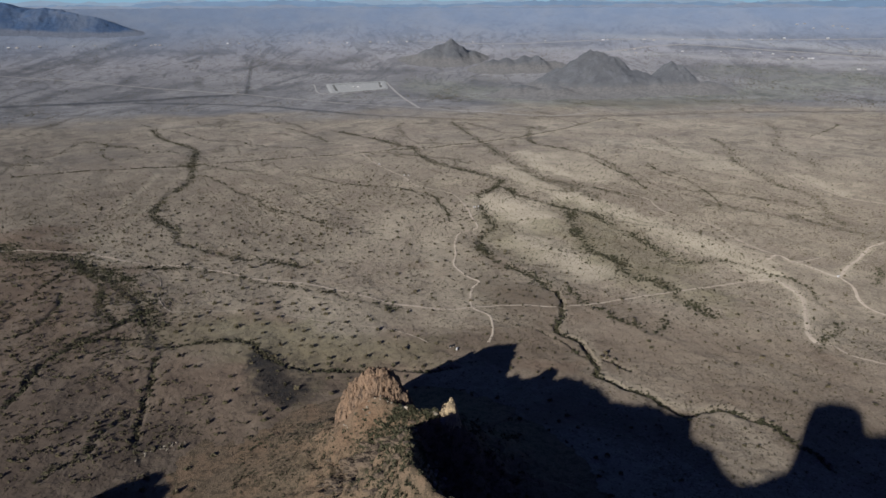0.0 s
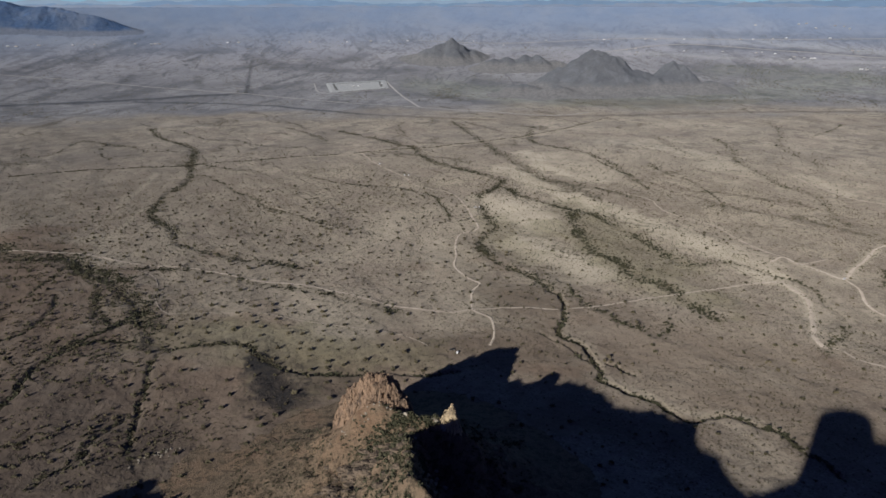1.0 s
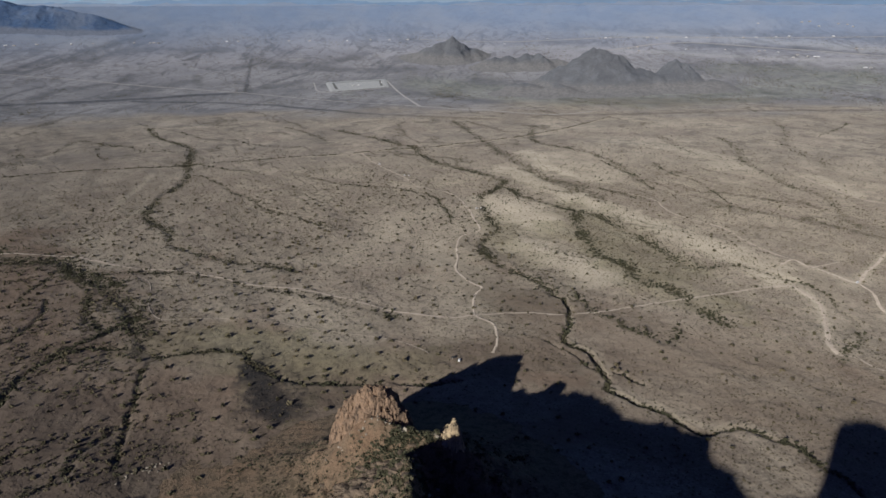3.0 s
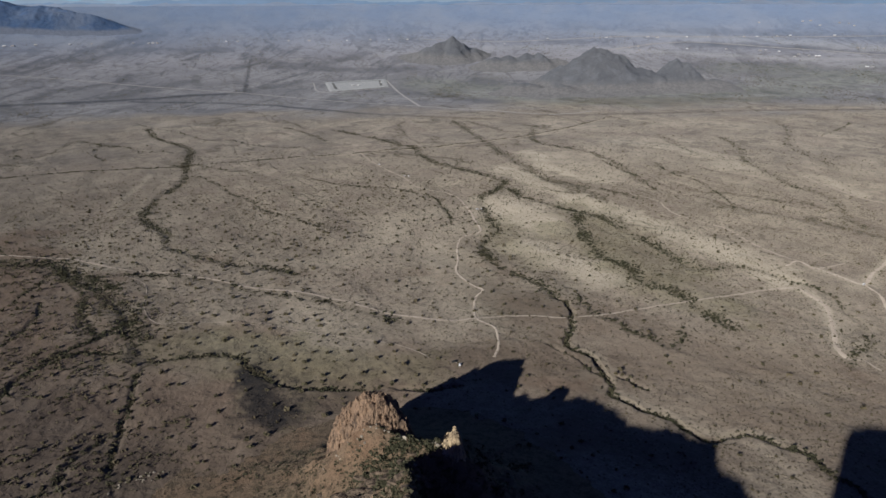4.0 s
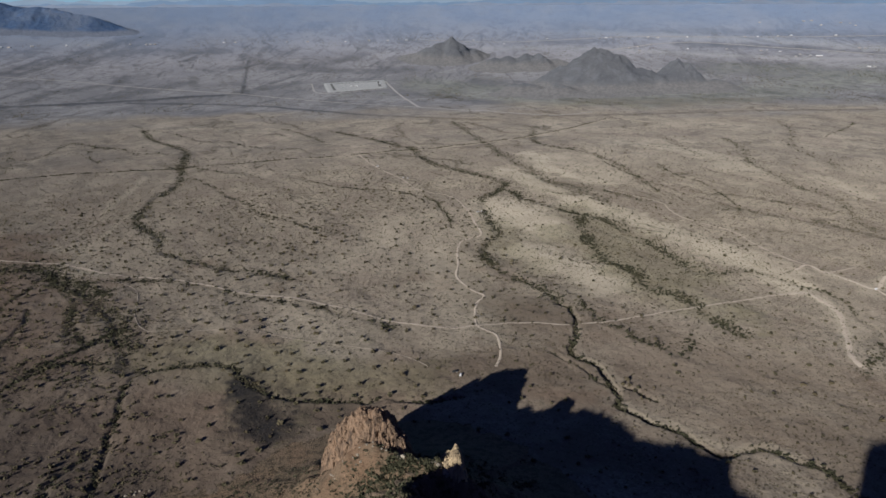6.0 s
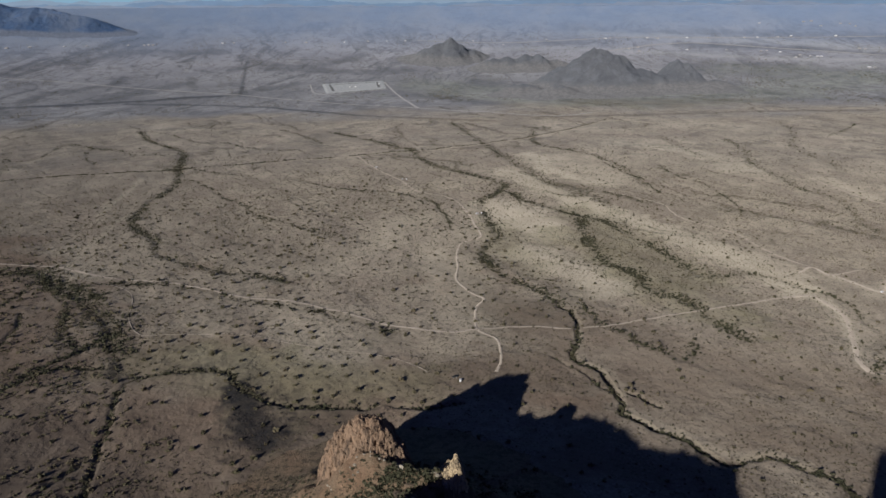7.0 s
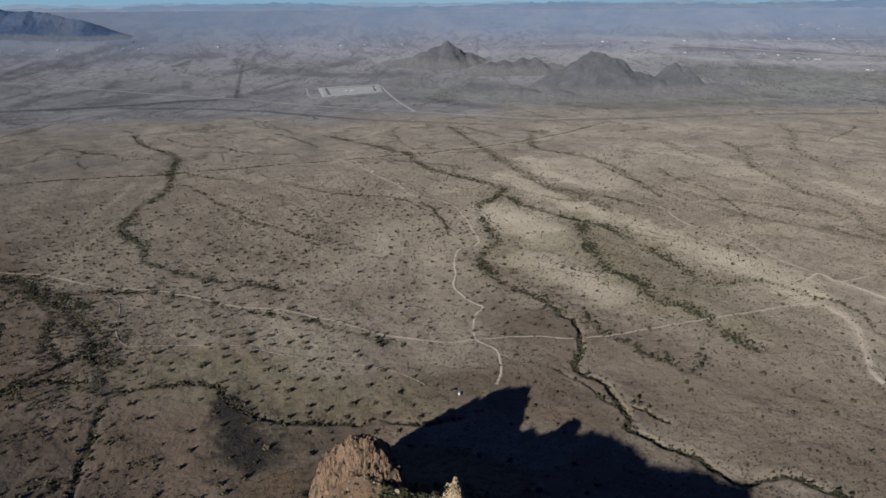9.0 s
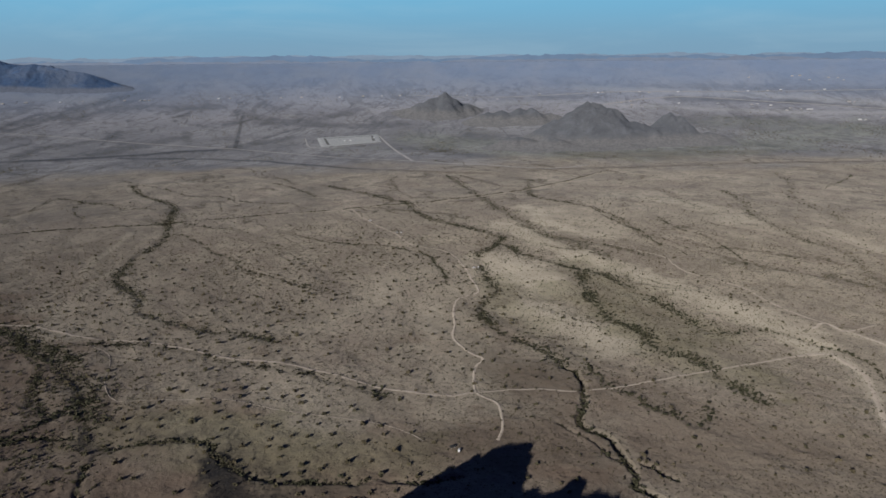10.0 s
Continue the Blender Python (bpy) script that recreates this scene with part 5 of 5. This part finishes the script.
def build_scrub():
    rng = np.random.default_rng(21)
    gx, gy = np.meshgrid(np.arange(-1000, 1000, 19.0), np.arange(300, 1650, 19.0), indexing="ij")
    p = np.column_stack([gx.ravel(), gy.ravel()]) + rng.uniform(-8, 8, (gx.size, 2))
    keep = (np.abs(np.arctan2(p[:, 0], p[:, 1])) < radians(40)) & (np.hypot(*p.T) > 330) & ~on_ridge(p[:, 0], p[:, 1])
    p = p[keep & (rng.random(len(p)) < smooth(1550, 950, np.hypot(*p.T))) & (rng.random(len(p)) < (0.68 + 0.4 * fbm(p[:, 0] / 120, p[:, 1] / 160, 9, 3)) * (1 - 0.72 * smooth(90, 220, p[:, 0])))]
    scatter("large_scrub", p, rng.uniform(1.2, 2.6, len(p)) * (1 + 0.18 * smooth(100, -100, p[:, 0])), 1.05, SCRUB, "widely spaced big dark shrubs on the plain", "shrubs", 7, 26)
    p = sector(rng, 34000, 330, 1500)
    keep = (rng.random(len(p)) < (0.42 + 0.45 * fbm(p[:, 0] / 70, p[:, 1] / 110, 3, 3)) * (1 + 0.9 * smooth(90, 220, p[:, 0]) * smooth(1000, 800, p[:, 1]))) & ~on_ridge(p[:, 0], p[:, 1])
    p = p[keep]
    scatter("creosote_scrub", p, rng.uniform(0.48, 1.10, len(p)) * (1 + (rng.random(len(p)) < 0.08) * 0.6), 0.95, SCRUB, "scattered dark creosote shrubs on the plain", "shrubs", 1, 12)
    p = sector(rng, 12500, 700, 1750)
    p = p[rng.random(len(p)) < 0.55 + 0.45 * fbm(p[:, 0] / 80, p[:, 1] / 120, 43, 3)]
    scatter("middle_scrub", p, rng.uniform(0.9, 1.9, len(p)), 1.0, SCRUB, "dark rounded shrubs over the middle plain", "shrubs", 9, 8)
    p = sector(rng, 88000, 330, 1350)
    keep = (rng.random(len(p)) < 0.5 + 0.6 * fbm(p[:, 0] / 90, p[:, 1] / 120, 13, 3)) & ~on_ridge(p[:, 0], p[:, 1])
    p = p[keep]
    scatter("low_scrub", p, rng.uniform(0.4, 0.95, len(p)), 0.85, SCRUB, "low dry brush dotted over the sand", "shrubs", 2, 7)
    p = sector(rng, 90000, 1100, 2900)
    p = p[rng.random(len(p)) < 0.10 + 0.16 * fbm(p[:, 0] / 130, p[:, 1] / 200, 7, 3) + 0.9 * (rills(p[:, 0], p[:, 1]) > 0.3)]
    scatter("far_scrub", p, rng.uniform(0.8, 2.1, len(p)), 0.9, SCRUB, "far dark shrubs over the open plain", "shrubs", 3, 6)
    p = sector(rng, 60000, 2700, 4300)
    p = p[rng.random(len(p)) < 0.10 + 0.75 * np.clip(fbm(p[:, 0] / 160, p[:, 1] / 420, 27, 4, 0.6), 0, 1)]
    scatter("valley_scrub", p, rng.uniform(1.8, 4.0, len(p)), 0.7, SCRUB, "dark brush in patches over the valley floor", "shrubs", 6, 5)
    p = np.column_stack([rng.uniform(-640, -190, 9000), rng.uniform(400, 960, 9000)])
    stripes = fbm((p[:, 0] + 0.55 * p[:, 1]) / 60, (p[:, 1] - 0.5 * p[:, 0]) / 22, 35, 4, 0.6)
    p = p[(stripes > 0.12) & (p[:, 1] < 300 - p[:, 0] * 1.05) & ~on_ridge(p[:, 0], p[:, 1])]
    q = np.column_stack([rng.normal(-146, 15, 300), rng.normal(536, 16, 300)])
    scatter("charred_brush", q, rng.uniform(0.35, 0.85, len(q)), 0.8, CHAR, "blackened brush stubs on a burnt patch", "shrubs", 10, 8)
    scatter("bank_scrub", p, rng.uniform(0.8, 2.0, len(p)), 0.95, SCRUB, "dark brush in bands along the shallow gullies", "shrubs", 8, 14)
    spots, sizes = [], []
    for line, width, growth in BELTS:
        seg = np.hypot(*np.diff(line, axis=0).T)
        total = seg.sum()
        r = np.hypot(*line.mean(0))
        count = int(total * growth * (1.7 if r < 1000 else 1.3 if r < 1700 else 0.5))
        at = np.sort(rng.uniform(0, total, count))
        cum = np.concatenate([[0], np.cumsum(seg)])
        q = np.column_stack([np.interp(at, cum, line[:, 0]), np.interp(at, cum, line[:, 1])])
        dense = rng.random(count) < 0.62 + 0.5 * fbm(q[:, 0] / 38, q[:, 1] / 38, 19, 3, 0.7)
        q = q + rng.normal(0, width * (0.42 if width < 4.5 else 0.62), (count, 2)) * np.where(rng.random(count) < 0.25, 2.2, 1)[:, None]
        spots.append(q[dense]), sizes.append((rng.uniform(0.6, 1.5, count) * np.where(rng.random(count) < 0.2, 1.75, 1) * (1 if r < 1000 else 0.9 if r < 1700 else 1.15))[dense])
    p, s = np.vstack(spots), np.concatenate(sizes)
    keep = ~on_ridge(p[:, 0], p[:, 1]) & (np.abs(np.arctan2(p[:, 0], p[:, 1])) < radians(42)) & (np.hypot(*p.T) < 4700)
    p, s = p[keep], s[keep]
    scatter("wash_thicket", p, s, 1.0, GREEN, "dark green thickets lining the dry washes", "shrubs", 4, 13)
    p = np.column_stack([rng.uniform(-230, 60, 30000), rng.uniform(250, 470, 30000)])
    thick = 0.30 + 0.9 * np.exp(-((p[:, 0] + 28) / 26) ** 2) + 1.2 * np.exp(-((p[:, 0] + 38) / 22) ** 2 - ((p[:, 1] - 393) / 7) ** 2) + 0.9 * np.exp(-((p[:, 0] + 14) / 12) ** 2 - ((p[:, 1] - 404) / 5) ** 2) + 0.5 * fbm(p[:, 0] / 22, p[:, 1] / 22, 23, 3)
    p = p[(rng.random(len(p)) < thick * 0.8) & on_ridge(p[:, 0], p[:, 1])]
    for line, count, sx, sy in (([(-60, 402), (-45, 397), (-34, 393), (-24, 384)], 900, 5, 5), ([(-34, 406), (-24, 401), (-15, 399.5), (-4, 398.5)], 520, 3.5, 2.2), ([(-30, 372), (-24, 350), (-20, 320)], 350, 6, 8)):
        t = rng.uniform(0, len(line) - 1, count)
        q = np.column_stack([np.interp(t, range(len(line)), v) for v in zip(*line)]) + rng.normal(0, 1, (count, 2)) * (sx, sy)
        p = np.vstack([p, q])
    p = p[~((p[:, 0] > -75) & (p[:, 0] < -24) & (p[:, 1] > 413))]
    scatter("ridge_brush", p, rng.uniform(0.25, 0.9, len(p)) * (1 + (rng.random(len(p)) < 0.28) * (0.6 + 1.3 * smooth(-75, -35, p[:, 0]))), 0.9, GREEN, "olive brush growing over the rocky ridge", "shrubs", 5, 11,
            ridge_height(p[:, 0], p[:, 1]))


def tree(seed):
    """A small desert tree: forked limbs under a broad airy crown."""
    rng = np.random.default_rng(seed)
    base = new("desert_tree")
    bm = bmesh.new()
    for k in range(4):
        a, out = k * 1.6 + rng.uniform(0, 1), rng.uniform(0.9, 1.6)
        m = Matrix.Translation((math.cos(a) * out * 0.4, math.sin(a) * out * 0.4, 0.85)) @ Euler((-math.sin(a) * 0.5, math.cos(a) * 0.5, 0)).to_matrix().to_4x4().inverted()
        m = Matrix.Translation((math.cos(a) * out * 0.4, math.sin(a) * out * 0.4, 0.85)) @ Vector((math.cos(a) * 0.55, math.sin(a) * 0.55, 1)).to_track_quat("Z", "Y").to_matrix().to_4x4()
        bmesh.ops.create_cone(bm, cap_ends=True, segments=6, radius1=0.15, radius2=0.05, depth=2.3, matrix=m)
    part("trunk", bm, BARK, base, "thin grey forked limbs")
    t = tuft(rng, 260)
    size = 0.33
    c = t.mean(1, keepdims=True)
    t = c + (t - c) * size
    bulge = 1 + 0.35 * np.sin(3 * np.arctan2(c[..., 1], c[..., 0]) + seed)
    v = np.stack([t[..., 0] * 2.6 * bulge, t[..., 1] * 2.6 * bulge, t[..., 2] * 2.6 + 0.75], -1).reshape(-1, 3)
    crown = new("crown", mesh("crown", v, np.arange(len(v)).reshape(-1, 3), GREEN))
    crown.parent = base
    return tagged(base, "low green desert tree beside a dry wash", "tree", "trees along the washes")


def build_trees():
    rng = np.random.default_rng(31)
    kinds = [tree(s) for s in range(4)]
    lines = [b for b in BELTS if b[2] >= 0.9 and np.hypot(*b[0].mean(0)) < 1150]
    made = 0
    for i in range(420):
        line, width, _ = lines[rng.integers(0, len(lines))]
        q = line[rng.integers(0, len(line))] + rng.normal(0, width * 0.5, 2)
        if on_ridge(q[:1], q[1:])[0] or abs(math.atan2(*q)) > radians(41) or made >= 260:
            continue
        m = pose(q[0], q[1], float(height(q[:1], q[1:])[0]) - 0.15, 0, 0, rng.uniform(0, 360)) @ Matrix.Diagonal((*[rng.uniform(0.4, 0.85)] * 3, 1))
        if made < 4:
            kinds[made].matrix_world = m
        else:
            k = copy_thing(kinds[made % 4], m)
            k.matrix_basis = m
        made += 1


build_scrub()
build_trees()
